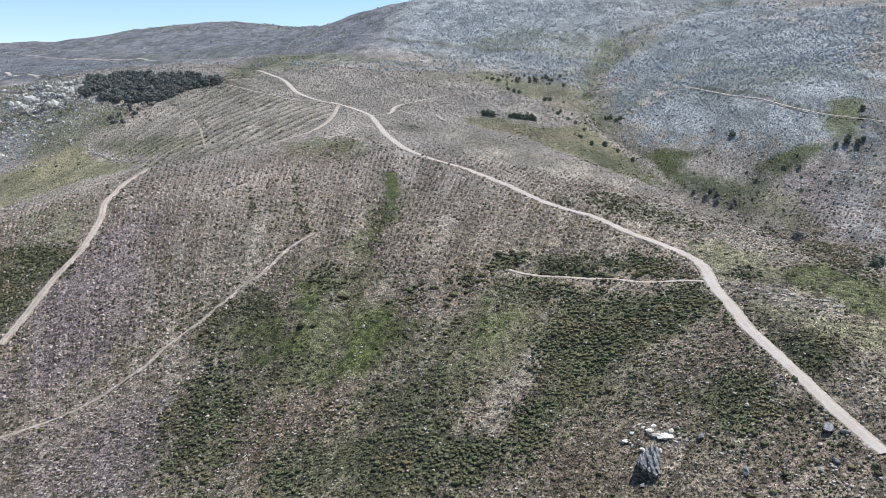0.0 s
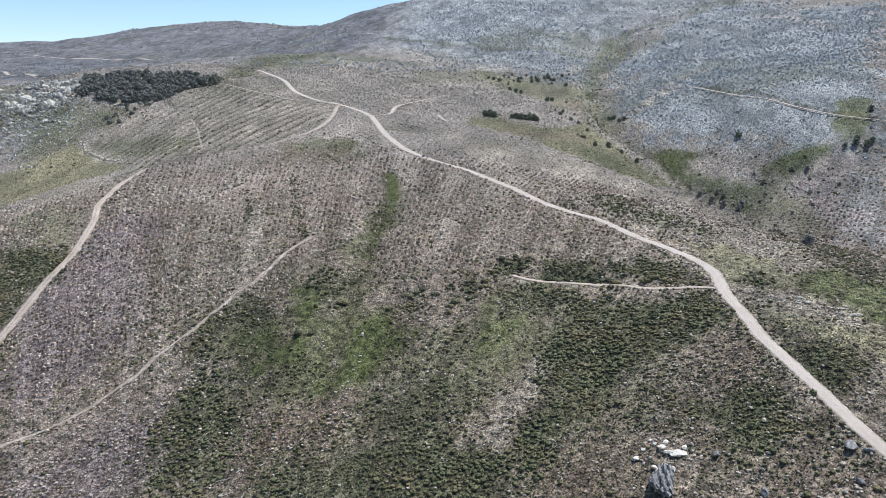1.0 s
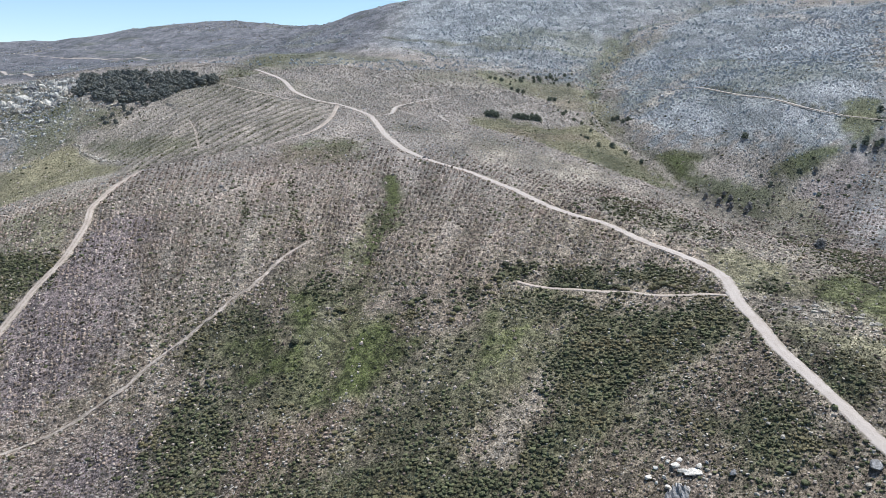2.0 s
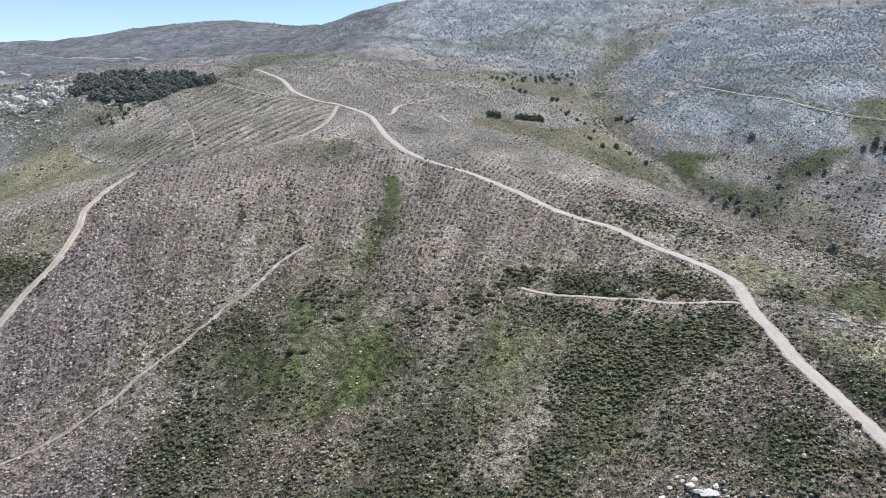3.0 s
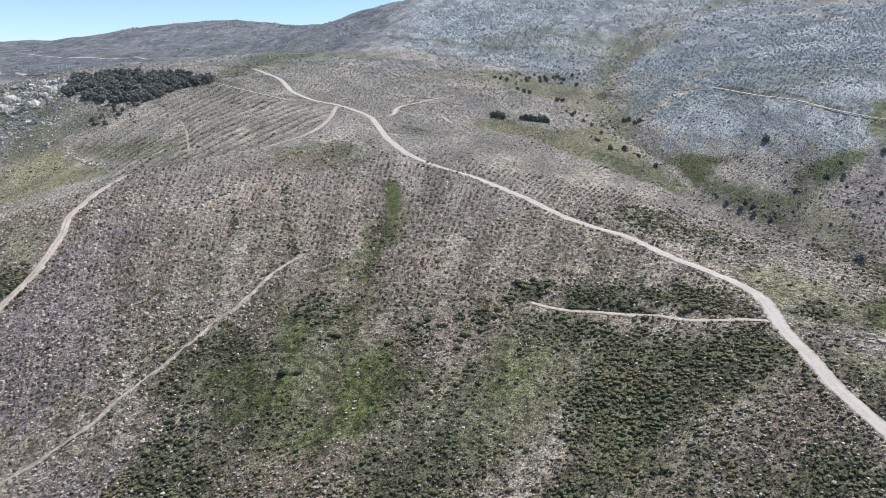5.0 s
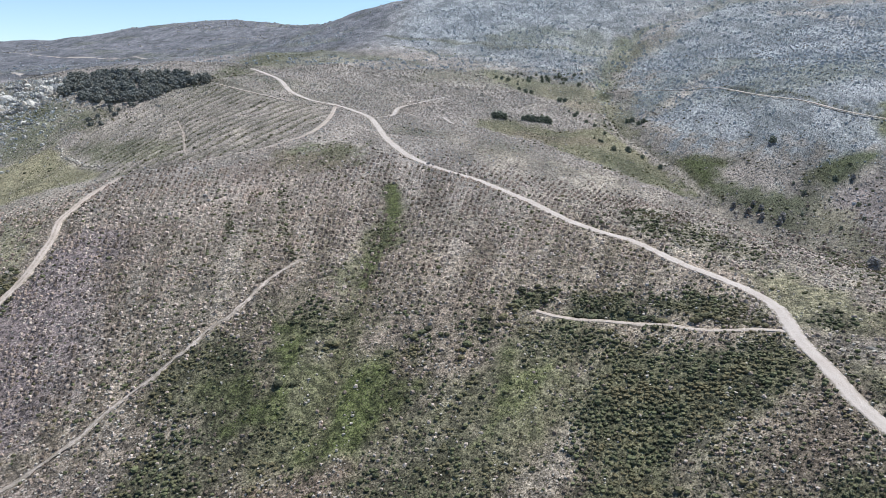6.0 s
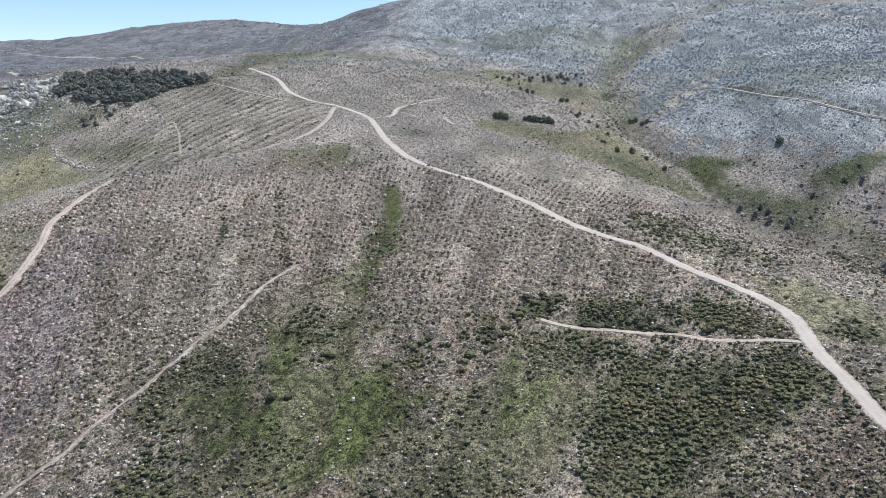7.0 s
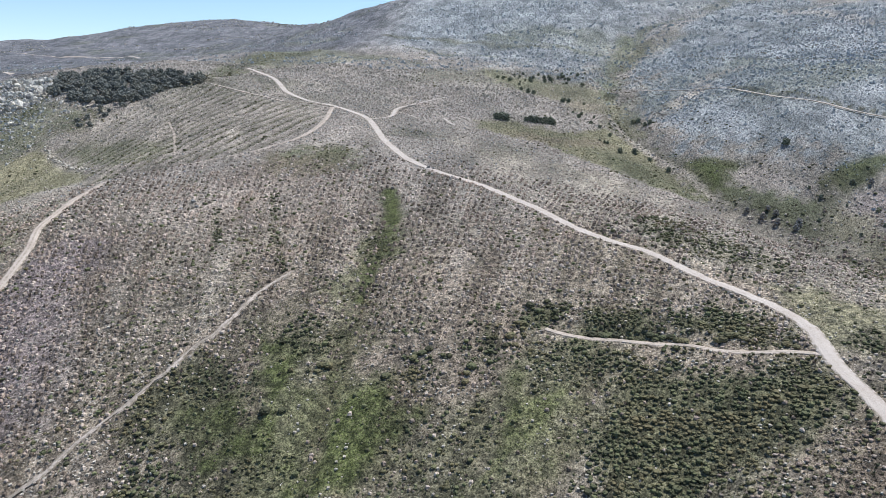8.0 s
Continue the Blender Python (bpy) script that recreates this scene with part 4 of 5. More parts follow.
def mound_shape(seed, sprigs=2, n=5):
    """A small rounded cushion of twigs."""
    r = np.random.default_rng(seed)
    a = np.arange(n) * 2 * math.pi / n + r.uniform(-0.3, 0.3, n)
    ring = np.stack([np.cos(a), np.sin(a)], 1)
    foot, brim = ring * r.uniform(0.38, 0.56, (n, 1)), ring * r.uniform(0.26, 0.5, (n, 1))
    v = np.concatenate([np.c_[foot, np.full(n, -0.05)], np.c_[brim, r.uniform(0.22, 0.44, n)], [(*r.uniform(-0.1, 0.1, 2), r.uniform(0.48, 0.62))]])
    f = [t for k in range(n) for t in ((k, (k + 1) % n, n + k), ((k + 1) % n, n + (k + 1) % n, n + k), (n + k, n + (k + 1) % n, 2 * n))]
    return (v, np.array(f)) if not sprigs else join([(v, np.array(f)), blades(sprigs, 0.45, 0.75, 0.09, 0.55, seed)])


def stone_shape(level, seed, cuts=7):
    """A broken stone: a lump cut by several planes."""
    r = np.random.default_rng(seed)
    v, f = BALLS[level]
    v = v * (1 + r.uniform(-0.08, 0.08, (len(v), 1)))
    for _ in range(cuts):
        n = r.normal(size=3)
        n /= np.linalg.norm(n)
        over = np.maximum(v @ n - r.uniform(0.45, 0.8), 0)
        v = v - over[:, None] * n
    return v * 0.5, f


def strewn(name, shapes, x, y, size, tall, material, label, category, sink=0.0, tone=None, kind="stuff", singles=0):
    """Many small growths or stones as one mesh, each turned and sized by itself."""
    z, d = ground_height(x, y)
    ok = d > 0.35
    x, y, z, size, tall = x[ok], y[ok], z[ok], size[ok], tall[ok]
    tone = rng.uniform(0, 1, len(x)) if tone is None else tone[ok]
    pick, turn = rng.integers(0, len(shapes), len(x)), rng.uniform(0, 2 * math.pi, len(x))
    if singles:  # the lowest ones on the slope stand as plants of their own
        meshes = [mesh_of(category, v, f.tolist(), material, np.full(len(v), k / len(shapes))) for k, (v, f) in enumerate(shapes)]
        order = np.argsort(y)
        for i in order[:singles]:
            ob = tagged(new(category, meshes[pick[i]]), label.split(" over")[0].split(" scattered")[0] + " on stony soil", category.replace("_", " "), category.replace("_", " ") + "s on the lower slope")
            ob.matrix_world = Matrix.Translation((x[i], y[i], z[i] - sink * tall[i])) @ Matrix.Rotation(turn[i], 4, "Z") @ Matrix.Diagonal((size[i], size[i], tall[i], 1))
        late = order[singles:]
        x, y, z, size, tall, tone, pick, turn = x[late], y[late], z[late], size[late], tall[late], tone[late], pick[late], turn[late]
    vs, fs, ts, n = [], [], [], 0
    for k, (v, f) in enumerate(shapes):
        m = pick == k
        c, s = np.cos(turn[m])[:, None], np.sin(turn[m])[:, None]
        wide, high = size[m][:, None], tall[m][:, None]
        px = (v[None, :, 0] * c - v[None, :, 1] * s) * wide + x[m][:, None]
        py = (v[None, :, 0] * s + v[None, :, 1] * c) * wide + y[m][:, None]
        pz = v[None, :, 2] * high + z[m][:, None] - sink * high
        vs.append(np.stack([px, py, pz], 2).reshape(-1, 3))
        fs.append((f[None] + (np.arange(m.sum()) * len(v))[:, None, None] + n).reshape(-1, 3))
        ts.append(np.repeat(tone[m], len(v)))
        n += m.sum() * len(v)
    mesh = mesh_of(name, np.concatenate(vs), np.concatenate(fs).tolist(), material, np.concatenate(ts))
    return tagged(new(name, mesh), label, category, kind=kind)


def spots(x0, x1, y0, y1, gap):
    """Uneven places, one to a square of that gap, on the part of the slope that opens northwards."""
    gx, gy = np.meshgrid(np.arange(x0, x1, gap), np.arange(y0, y1, gap))
    x = gx.ravel() + rng.uniform(-0.6, 0.6, gx.size) * gap
    y = gy.ravel() + rng.uniform(-0.6, 0.6, gx.size) * gap
    ok = (np.abs(x) < 0.72 * y + 22) & (y > 88)
    return x[ok], y[ok]


def keep(x, y, chance):
    m = rng.uniform(0, 1, len(x)) < chance
    return x[m], y[m]


SHRUBS = [shrub_shape(2, 26, s) for s in range(6)]
MID_SHRUBS = [shrub_shape(1, 14, 10 + s) for s in range(8)]
LOW_SHRUBS = [shrub_shape(1, 10, 20 + s) for s in range(5)]
SCRUBS = [mound_shape(50 + s) for s in range(7)] + [blades(12, 0.22, 0.62, 0.13, 0.6, 57 + s) for s in range(3)]
NEAR_SCRUBS = [shrub_shape(1, 12, 120 + s) for s in range(8)]
MID_SCRUBS = [mound_shape(64 + s, 0, 4) for s in range(5)]
FAR_SCRUBS = [blades(7, 0.25, 0.65, 0.2, 0.55, 60 + s) for s in range(5)]
TUFTS = [blades(9, 0.5, 1.0, 0.09, 0.5, 70 + s) for s in range(4)]
def chip_shape(seed):
    """A small angular stone."""
    r = np.random.default_rng(seed)
    v = np.array([(a, b, c) for a in (-1, 1) for b in (-1, 1) for c in (-1, 1)], float) * 0.38 + r.uniform(-0.17, 0.17, (8, 3))
    quads = ((0, 1, 3, 2), (4, 6, 7, 5), (0, 4, 5, 1), (2, 3, 7, 6), (0, 2, 6, 4), (1, 5, 7, 3))
    return v, np.array([t for a, b, c, d in quads for t in ((a, b, c), (a, c, d))])


STONES = [chip_shape(80 + s) for s in range(8)]


# near slope: heather
x, y = spots(-200, 220, 88, 305, 0.95)
c = ground_cover(x, y)
n = soft_noise(x, y, 9, 71, 3)
plain = np.clip(1 - c["violet"] - c["soil"] - 0.6 * c["grass"] - 0.7 * c["dry"], 0, 1) * ease((215 - y) / 60) * (1 - 0.8 * ease((x - 74) / 6))
chance = np.clip(c["heath"] * (0.72 + 0.7 * n) * (1 - 0.5 * c["grass"]) + 0.015 + plain * (0.08 + 0.3 * n) * (1 - 0.9 * c["meadow"]) * (1 - 0.7 * c["grass"]), 0, 0.95)
x, y = keep(x, y, chance)
size = rng.uniform(0.55, 1.2, len(x)) * (1.0 + 0.35 * soft_noise(x, y, 20, 73)) + 0.5 * (rng.uniform(0, 1, len(x)) > 0.93)
order = np.argsort(y)
x, y, size = x[order], y[order], size[order]
HEAD = 300
strewn("heather_scrub", MID_SHRUBS, x[HEAD:], y[HEAD:], size[HEAD:], size[HEAD:] * rng.uniform(0.7, 1.0, len(x) - HEAD), HEATH, "dense dark green heather covering the stony slope", "heather", 0.02)
shrub_meshes = [mesh_of("heather_bush", v, f.tolist(), HEATH, np.full(len(v), k / 5)) for k, (v, f) in enumerate(SHRUBS)]
z, d = ground_height(x[:HEAD], y[:HEAD])
for k in range(HEAD):
    if d[k] > 0.5:
        ob = tagged(new("heather_bush", shrub_meshes[k % 6]), "low dark green heather bush on stony soil", "bush", "heather bushes on the lower slope")
        ob.matrix_world = pose(x[k], y[k], z[k] - 0.02, 0, 0, 137.5 * k) @ Matrix.Diagonal((size[k], size[k], size[k] * 0.9, 1))

x, y = spots(-120, 220, 88, 260, 1.3)
c = ground_cover(x, y)
x, y = keep(x, y, np.clip(0.7 * c["heath"] * ease(0.42 + 1.6 * soft_noise(x, y, 13, 111, 3)), 0, 1))
size = rng.uniform(0.5, 1.1, len(x))
strewn("silvery_shoots", SCRUBS[7:], x, y, size, size * 0.9, SAGE, "pale silvery green shoots among the heather", "scrub", 0.02)
tall_meshes = [mesh_of("tall_heather", v, f.tolist(), HEATH, np.full(len(v), 0.2 * k)) for k, (v, f) in enumerate(shrub_shape(3, 0, 30 + q) for q in range(4))]
r = np.random.default_rng(3)
BANK = [(31, 192.5), (32.5, 192.5), (33.5, 192), (35, 192), (36, 191.5), (43, 190.5), (44, 189.5), (45.5, 189.5), (47, 189), (48.5, 188), (50, 187.5), (56, 185.5), (57.5, 185), (59, 185.5), (60, 185.5), (61.5, 183.5), (68.5, 180.5), (70.5, 179)]
LONE = [(16, 198.5), (19.5, 200.5), (18, 202.5), (22, 203.5), (15, 197), (12, 192.5), (10.5, 189.5), (13, 190), (2, 181), (3, 183), (1, 179), (-9.5, 187), (-8, 187.5), (-10, 186), (-6.5, 188.5), (-30.5, 188), (-31.5, 186.5), (-29, 188), (-40, 175), (-36.5, 175.5), (-15.5, 182)]
for k, (bx, by) in enumerate(BANK + LONE):
    bx, by, wide = bx + r.uniform(-0.4, 0.4), by + 0.6 + r.uniform(-0.3, 0.5), r.uniform(1.6, 2.5)
    z, _ = ground_height(np.array([bx]), np.array([by]))
    ob = tagged(new("tall_heather", tall_meshes[k % 4]), "tall dark heather bush standing over the slope" if k >= len(BANK) else "tall dark heather bush on the bank of a path", "bush", "tall heather bushes")
    ob.matrix_world = pose(bx, by, float(z[0]) - 0.05, 0, 0, 137.5 * k) @ Matrix.Diagonal((wide, wide, wide * 0.8, 1))

# near slope: small olive and grey scrub, grass and stones
x, y = spots(-230, 220, 88, 345, 1.05)
c = ground_cover(x, y)
streak = runnel(x, y)
olive = np.clip(0.5 + 0.5 * (c["heath"] + c["green"] + c["grass"]) - 1.0 * c["violet"] - 0.5 * c["soil"] + 0.8 * soft_noise(x, y, 11, 79), 0, 1) * ease((240 - y) / 80) * (1 - 0.6 * ease((x - 74) / 6))
chance = np.clip(0.74 - 0.45 * c["heath"] - 0.75 * c["grass"] - 0.2 * c["green"] - 0.55 * c["soil"] - 0.6 * c["pale"] - 0.25 * c["dry"] - 0.72 * c["meadow"] - 0.7 * c["olive"] - 0.4 * streak, 0.02, 1) * (1 - 0.3 * ease((y - 215) / 40)) * (1 - 0.35 * ease((x - 74) / 6)) * ease((345 - y + 14 * soft_noise(x, y, 20, 119)) / 60) * (0.5 + 0.75 * ease(0.5 + 0.9 * soft_noise(x, y, 6, 125, 2)))
m = rng.uniform(0, 1, len(x)) < chance
x, y, streak, olive = x[m], y[m], streak[m], olive[m]
fan = np.maximum(y - 20, 60) / 200  # old planting lines that draw together downhill
u = (x + 35) / fan + 0.5 * soft_noise(x, y, 30, 113, 2)
x = x + 0.72 * (np.round(u / 1.7) * 1.7 - u) * fan
size = rng.uniform(0.5, 1.3, len(x)) * (0.62 + 0.38 * ease((y - 120) / 60)) * (1 + 0.35 * ease((y - 190) / 80))
c = ground_cover(x, y)
tone = np.clip(0.3 + 0.2 * ease((y - 120) / 50) + 0.45 * soft_noise(x, y, 32, 123, 3) + 0.45 * streak + rng.normal(0, 0.5, len(x)) - 0.3 * c["violet"] - 0.35 * np.maximum(c["heath"], np.maximum(c["green"], c["grass"])), 0, 1)
dark = rng.uniform(0, 1, len(x)) < 0.05 + 0.6 * olive + 0.5 * np.maximum(soft_noise(x, y, 18, 121, 3) - 0.15, 0)
for part, shapes, count in ((y < 152, NEAR_SCRUBS, 300), (y >= 152, SCRUBS, 0)):
    a, b = part & ~dark, part & dark
    strewn("grey_scrub", shapes, x[a], y[a], size[a], size[a] * 0.95, SCRUB, "grey-brown burnt scrub scattered over the slope", "burnt_shrub", 0.02, tone[a], singles=count)
    strewn("olive_scrub", shapes, x[b], y[b], size[b], size[b] * 0.8, HEATH, "small olive green shoots scattered over the slope", "olive_shrub", 0.02, np.clip(tone[b] + 0.25, 0, 1), singles=count)
x, y = spots(-120, 120, 88, 156, 0.85)
c = ground_cover(x, y)
x, y = keep(x, y, np.clip(0.9 - 0.6 * c["soil"] - 0.6 * c["grass"], 0, 1) * ease((158 - y) / 16))
size = rng.uniform(0.35, 0.75, len(x))
m = rng.uniform(0, 1, len(x)) < 0.55 + 0.5 * soft_noise(x, y, 12, 117, 3)
strewn("olive_undergrowth", SCRUBS[7:], x[m], y[m], size[m], size[m] * 0.8, HEATH, "low olive undergrowth between the bushes", "undergrowth", 0.02)
strewn("brown_undergrowth", SCRUBS[7:], x[~m], y[~m], size[~m], size[~m] * 0.7, BROWN_TWIGS, "low brown twiggy undergrowth on the soil", "undergrowth", 0.02)
x, y = spots(-200, 220, 88, 305, 0.85)
c = ground_cover(x, y)
x, y = keep(x, y, np.clip(0.8 * c["grass"] + 0.4 * c["green"] + 0.15 * c["dry"] + 0.15 * c["meadow"] + 0.05, 0, 1))
size = rng.uniform(0.3, 0.7, len(x))
strewn("grass_tufts", TUFTS, x, y, size, size * 0.5, TUFT, "olive green tuft of mountain grass", "grass_tuft", singles=250)
x, y = spots(-200, 220, 88, 305, 1.05)
c = ground_cover(x, y)
x, y = keep(x, y, np.clip(0.34 + 0.45 * runnel(x, y) + 0.5 * c["soil"] - 0.2 * c["heath"] - 0.4 * c["grass"] - 0.3 * c["green"] - 0.3 * c["meadow"], 0.02, 1))
size = 0.2 + 0.55 * rng.uniform(0, 1, len(x)) ** 2.5
big = np.nonzero((size > 0.5) & (y < 150))[0]
big = big[np.argsort(y[big])][:160]
rest = np.setdiff1d(np.arange(len(x)), big)
strewn("loose_stones", STONES, x[rest], y[rest], size[rest], size[rest] * 0.75, GRANITE, "pale loose granite stones strewn over the slope", "stones", -0.2)
stone_meshes = [mesh_of("stone", *(lambda q: (q[0], q[1].tolist()))(stone_shape(2, 110 + k, 8)), GRANITE) for k in range(6)]
z, d = ground_height(x[big], y[big])
for k, i in enumerate(big):
    if d[k] > 0.5:
        ob = tagged(new("stone", stone_meshes[k % 6]), "pale loose granite stone lying on the slope", "stone", "loose stones on the lower slope")
        ob.matrix_world = pose(x[i], y[i], z[k] + 0.15 * size[i], 0, 0, 71 * k) @ Matrix.Diagonal((size[i] * 1.3, size[i], size[i] * 0.8, 1))

# the foot of the slope
gx, gy = np.meshgrid(np.arange(-85, 85, 1.7), np.arange(-40, 92, 1.7))
x, y = gx.ravel() + rng.uniform(-1, 1, gx.size), gy.ravel() + rng.uniform(-1, 1, gx.size)
m = (np.abs(x) > 0.72 * y + 20) | (y < 89)
x, y = x[m], y[m]
size = rng.uniform(0.5, 1.1, len(x))
m = rng.uniform(0, 1, len(x)) < 0.6 + 0.6 * soft_noise(x, y, 14, 97)
strewn("olive_scrub", SCRUBS, x[m], y[m], size[m], size[m] * 0.8, HEATH, "small olive green scrub at the foot of the slope", "scrub", 0.02)
strewn("grey_scrub", SCRUBS, x[~m], y[~m], size[~m], size[~m] * 0.8, SCRUB, "grey-brown scrub at the foot of the slope", "scrub", 0.02)

# middle distance
x, y = spots(-330, 480, 285, 640, 2.05)
c = ground_cover(x, y)
crest, inside = furrow(x, y)
m = rng.uniform(0, 1, len(x)) < np.clip(0.68 - 0.52 * c["granite"] - 0.6 * c["grass"] - 0.3 * c["dry"] - 0.6 * c["green"] - 0.65 * c["olive"] - 0.65 * c["meadow"] - 0.7 * inside * (crest < 0.2) - 0.3 * inside, 0.03, 1) * ease((y - 280 + 14 * soft_noise(x, y, 20, 119)) / 50)
x, y = x[m], y[m]
size = rng.uniform(0.7, 1.6, len(x))
tone = np.clip(rng.normal(0.5, 0.5, len(x)), 0, 1)
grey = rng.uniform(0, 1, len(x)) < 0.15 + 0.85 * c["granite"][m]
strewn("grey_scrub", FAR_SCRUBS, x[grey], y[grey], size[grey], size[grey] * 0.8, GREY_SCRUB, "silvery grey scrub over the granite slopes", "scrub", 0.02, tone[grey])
strewn("brown_scrub", MID_SCRUBS, x[~grey], y[~grey], size[~grey], size[~grey] * 0.7, PALE_SCRUB, "pinkish grey-brown scrub over the upper slopes", "scrub", 0.02, tone[~grey])
x, y = spots(-330, 480, 305, 640, 2.3)
c = ground_cover(x, y)
crest, inside = furrow(x, y)
n = soft_noise(x, y, 25, 75, 4)
x, y = keep(x, y, np.clip(0.01 - 0.05 * c["granite"] + 0.12 * (gullies(x, y) > 3.2) + c["heath"] * (0.4 + 0.5 * n) + 0.12 * c["green"] + 1.2 * inside * (crest < -0.1) * (0.5 + 0.8 * n) + 0.9 * np.maximum(n - 0.2, 0) * (1 - 0.6 * c["granite"]) * (1 - inside) + 0.35 * c["granite"] * np.maximum(soft_noise(x, 0.3 * y, 16, 89, 3) - 0.2, 0), 0, 1))
size = rng.uniform(0.5, 1.3, len(x)) + 0.8 * (rng.uniform(0, 1, len(x)) > 0.92)
strewn("heather_scrub", LOW_SHRUBS, x, y, size, size * 0.8, HEATH, "dark green heather on the upper slopes", "heather", 0.02)
x, y = spots(-330, 400, 305, 560, 1.7)
c = ground_cover(x, y)
x, y = keep(x, y, np.clip(0.55 * c["green"] + 0.7 * c["grass"] + 0.5 * c["meadow"] + 0.4 * c["olive"], 0, 1) * (c["granite"] < 0.6))
size = rng.uniform(0.5, 1.1, len(x))
strewn("grass_tufts", TUFTS, x, y, size, size * 0.7, VALLEY_GRASS, "dull olive grass tufts in the valley", "grass")
x, y = spots(-380, 480, 290, 640, 1.9)
c = ground_cover(x, y)
x, y = keep(x, y, np.clip(0.4 + 0.4 * c["granite"] + 0.4 * soft_noise(x, y, 30, 77) + 0.6 * c["pale"] + 0.3 * c["soil"] - 0.45 * c["grass"] - 0.4 * c["green"] - 0.5 * c["meadow"] - 0.5 * c["olive"] - 0.35 * c["dry"] * (x < 0) - 0.5 * furrow(x, y)[1], 0.01, 0.7))
size = 0.5 + 1.3 * rng.uniform(0, 1, len(x)) ** 3 + 1.0 * (rng.uniform(0, 1, len(x)) > 0.95)
size = size * (0.6 + 0.4 * ease((y - 380) / 120))
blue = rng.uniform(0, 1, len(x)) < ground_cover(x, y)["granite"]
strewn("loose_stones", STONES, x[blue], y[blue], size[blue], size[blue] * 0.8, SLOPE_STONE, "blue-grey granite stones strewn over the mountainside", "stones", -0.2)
strewn("loose_stones", STONES, x[~blue], y[~blue], size[~blue], size[~blue] * 0.7, GRANITE, "pale granite stones strewn over the upper slopes", "stones", -0.2)

x, y = spots(-390, -215, 405, 610, 2.8)
c = ground_cover(x, y)
x, y = keep(x, y, np.clip(0.42 + 0.75 * soft_noise(x, y, 22, 87), 0, 1) * ease((-225 - x) / 30))
size = 0.7 + 1.9 * rng.uniform(0, 1, len(x)) ** 2
strewn("granite_blocks", STONES, x, y, size, size * 0.8, BLEACHED, "jumbled pale granite blocks round a crag", "rocks", -0.2)

# far slopes
x, y = spots(-900, 900, 640, 1250, 3.6)
c = ground_cover(x, y)
x, y = keep(x, y, 0.32 - 0.27 * c["far"])
size = rng.uniform(0.9, 2.0, len(x))
strewn("grey_scrub", FAR_SCRUBS, x, y, size, size * 0.7, GREY_SCRUB, "grey scrub on the far mountainside", "scrub", 0.02)
x, y = spots(-1100, 900, 640, 1400, 7.0)
c = ground_cover(x, y)
n = soft_noise(x, y, 60, 81, 4)
x, y = keep(x, y, np.clip(0.35 * n + 0.5 * c["heath"] - 0.1 * c["granite"], 0, 1))
size = rng.uniform(1.0, 2.2, len(x))
strewn("heather_scrub", LOW_SHRUBS, x, y, size, size * 0.7, HEATH, "dark heather dotted over the far mountainside", "heather", 0.02)
x, y = spots(-900, 900, 640, 1250, 4.6)
c = ground_cover(x, y)
n = soft_noise(x, y, 80, 83, 4)
x, y = keep(x, y, np.clip(0.5 + 0.5 * n - 0.45 * c["far"] - 0.3 * c["heath"], 0, 1))
size = 0.8 + 2.4 * rng.uniform(0, 1, len(x)) ** 3
strewn("loose_stones", STONES, x, y, size, size * 0.8, SLOPE_STONE, "pale granite blocks on the far mountainside", "stones", -0.2)
x, y = spots(-1350, 0, 1250, 2050, 12.0)
n = 1.4 * soft_noise(x, y, 90, 85, 4) + 0.6 * ease((land(x, y) - 240) / 40)
x, y = keep(x, y, np.clip(1.5 * n - 0.1, 0, 0.9))
size = 1.5 + 4.0 * rng.uniform(0, 1, len(x)) ** 3
strewn("loose_stones", STONES, x, y, size, size * 0.7, GRANITE, "pale rocks along the far ridge", "stones", -0.2)


# ---- boulders ----
def boulder(x, y, wide, deep, tall, seed, material, label, turn=0, level=3, lean=0.0, cuts=14, sink=0.18, fins=0.0):
    """One weathered block, sunk a little into the soil."""
    v, f = stone_shape(level, seed, cuts)
    r = np.random.default_rng(seed)
    crag = np.array([noise.fractal(Vector(p) * 3 + Vector((seed, 0, 0)), 0.8, 2.0, 3) for p in v])
    v = v * (1 + 0.07 * crag[:, None]) * 1.15
    if fins:  # upright ribs with cracks between
        across = v[:, 0] * 7 + 1.2 * v[:, 2] + 0.35 * crag
        rib = 2 * np.abs(across - np.floor(across) - 0.5)
        step = lattice(np.floor(across), np.zeros(len(v)), seed)
        v[:, 1] *= 1 + fins * (0.9 - 1.8 * rib ** 3)
        v[:, 2] += fins * 0.8 * (step - 0.5) * (v[:, 2] > 0.1)
    v[:, 0] += lean * v[:, 2]
    mesh = mesh_of("boulder", v * np.array([wide, deep, tall]), f.tolist(), material)
    z, _ = ground_height(np.array([x]), np.array([y]))
    ob = tagged(new("boulder", mesh), label, "boulder")
    ob.matrix_world = pose(x, y, float(z[0]) + tall * (0.5 - sink), 0, 0, turn)
    return ob


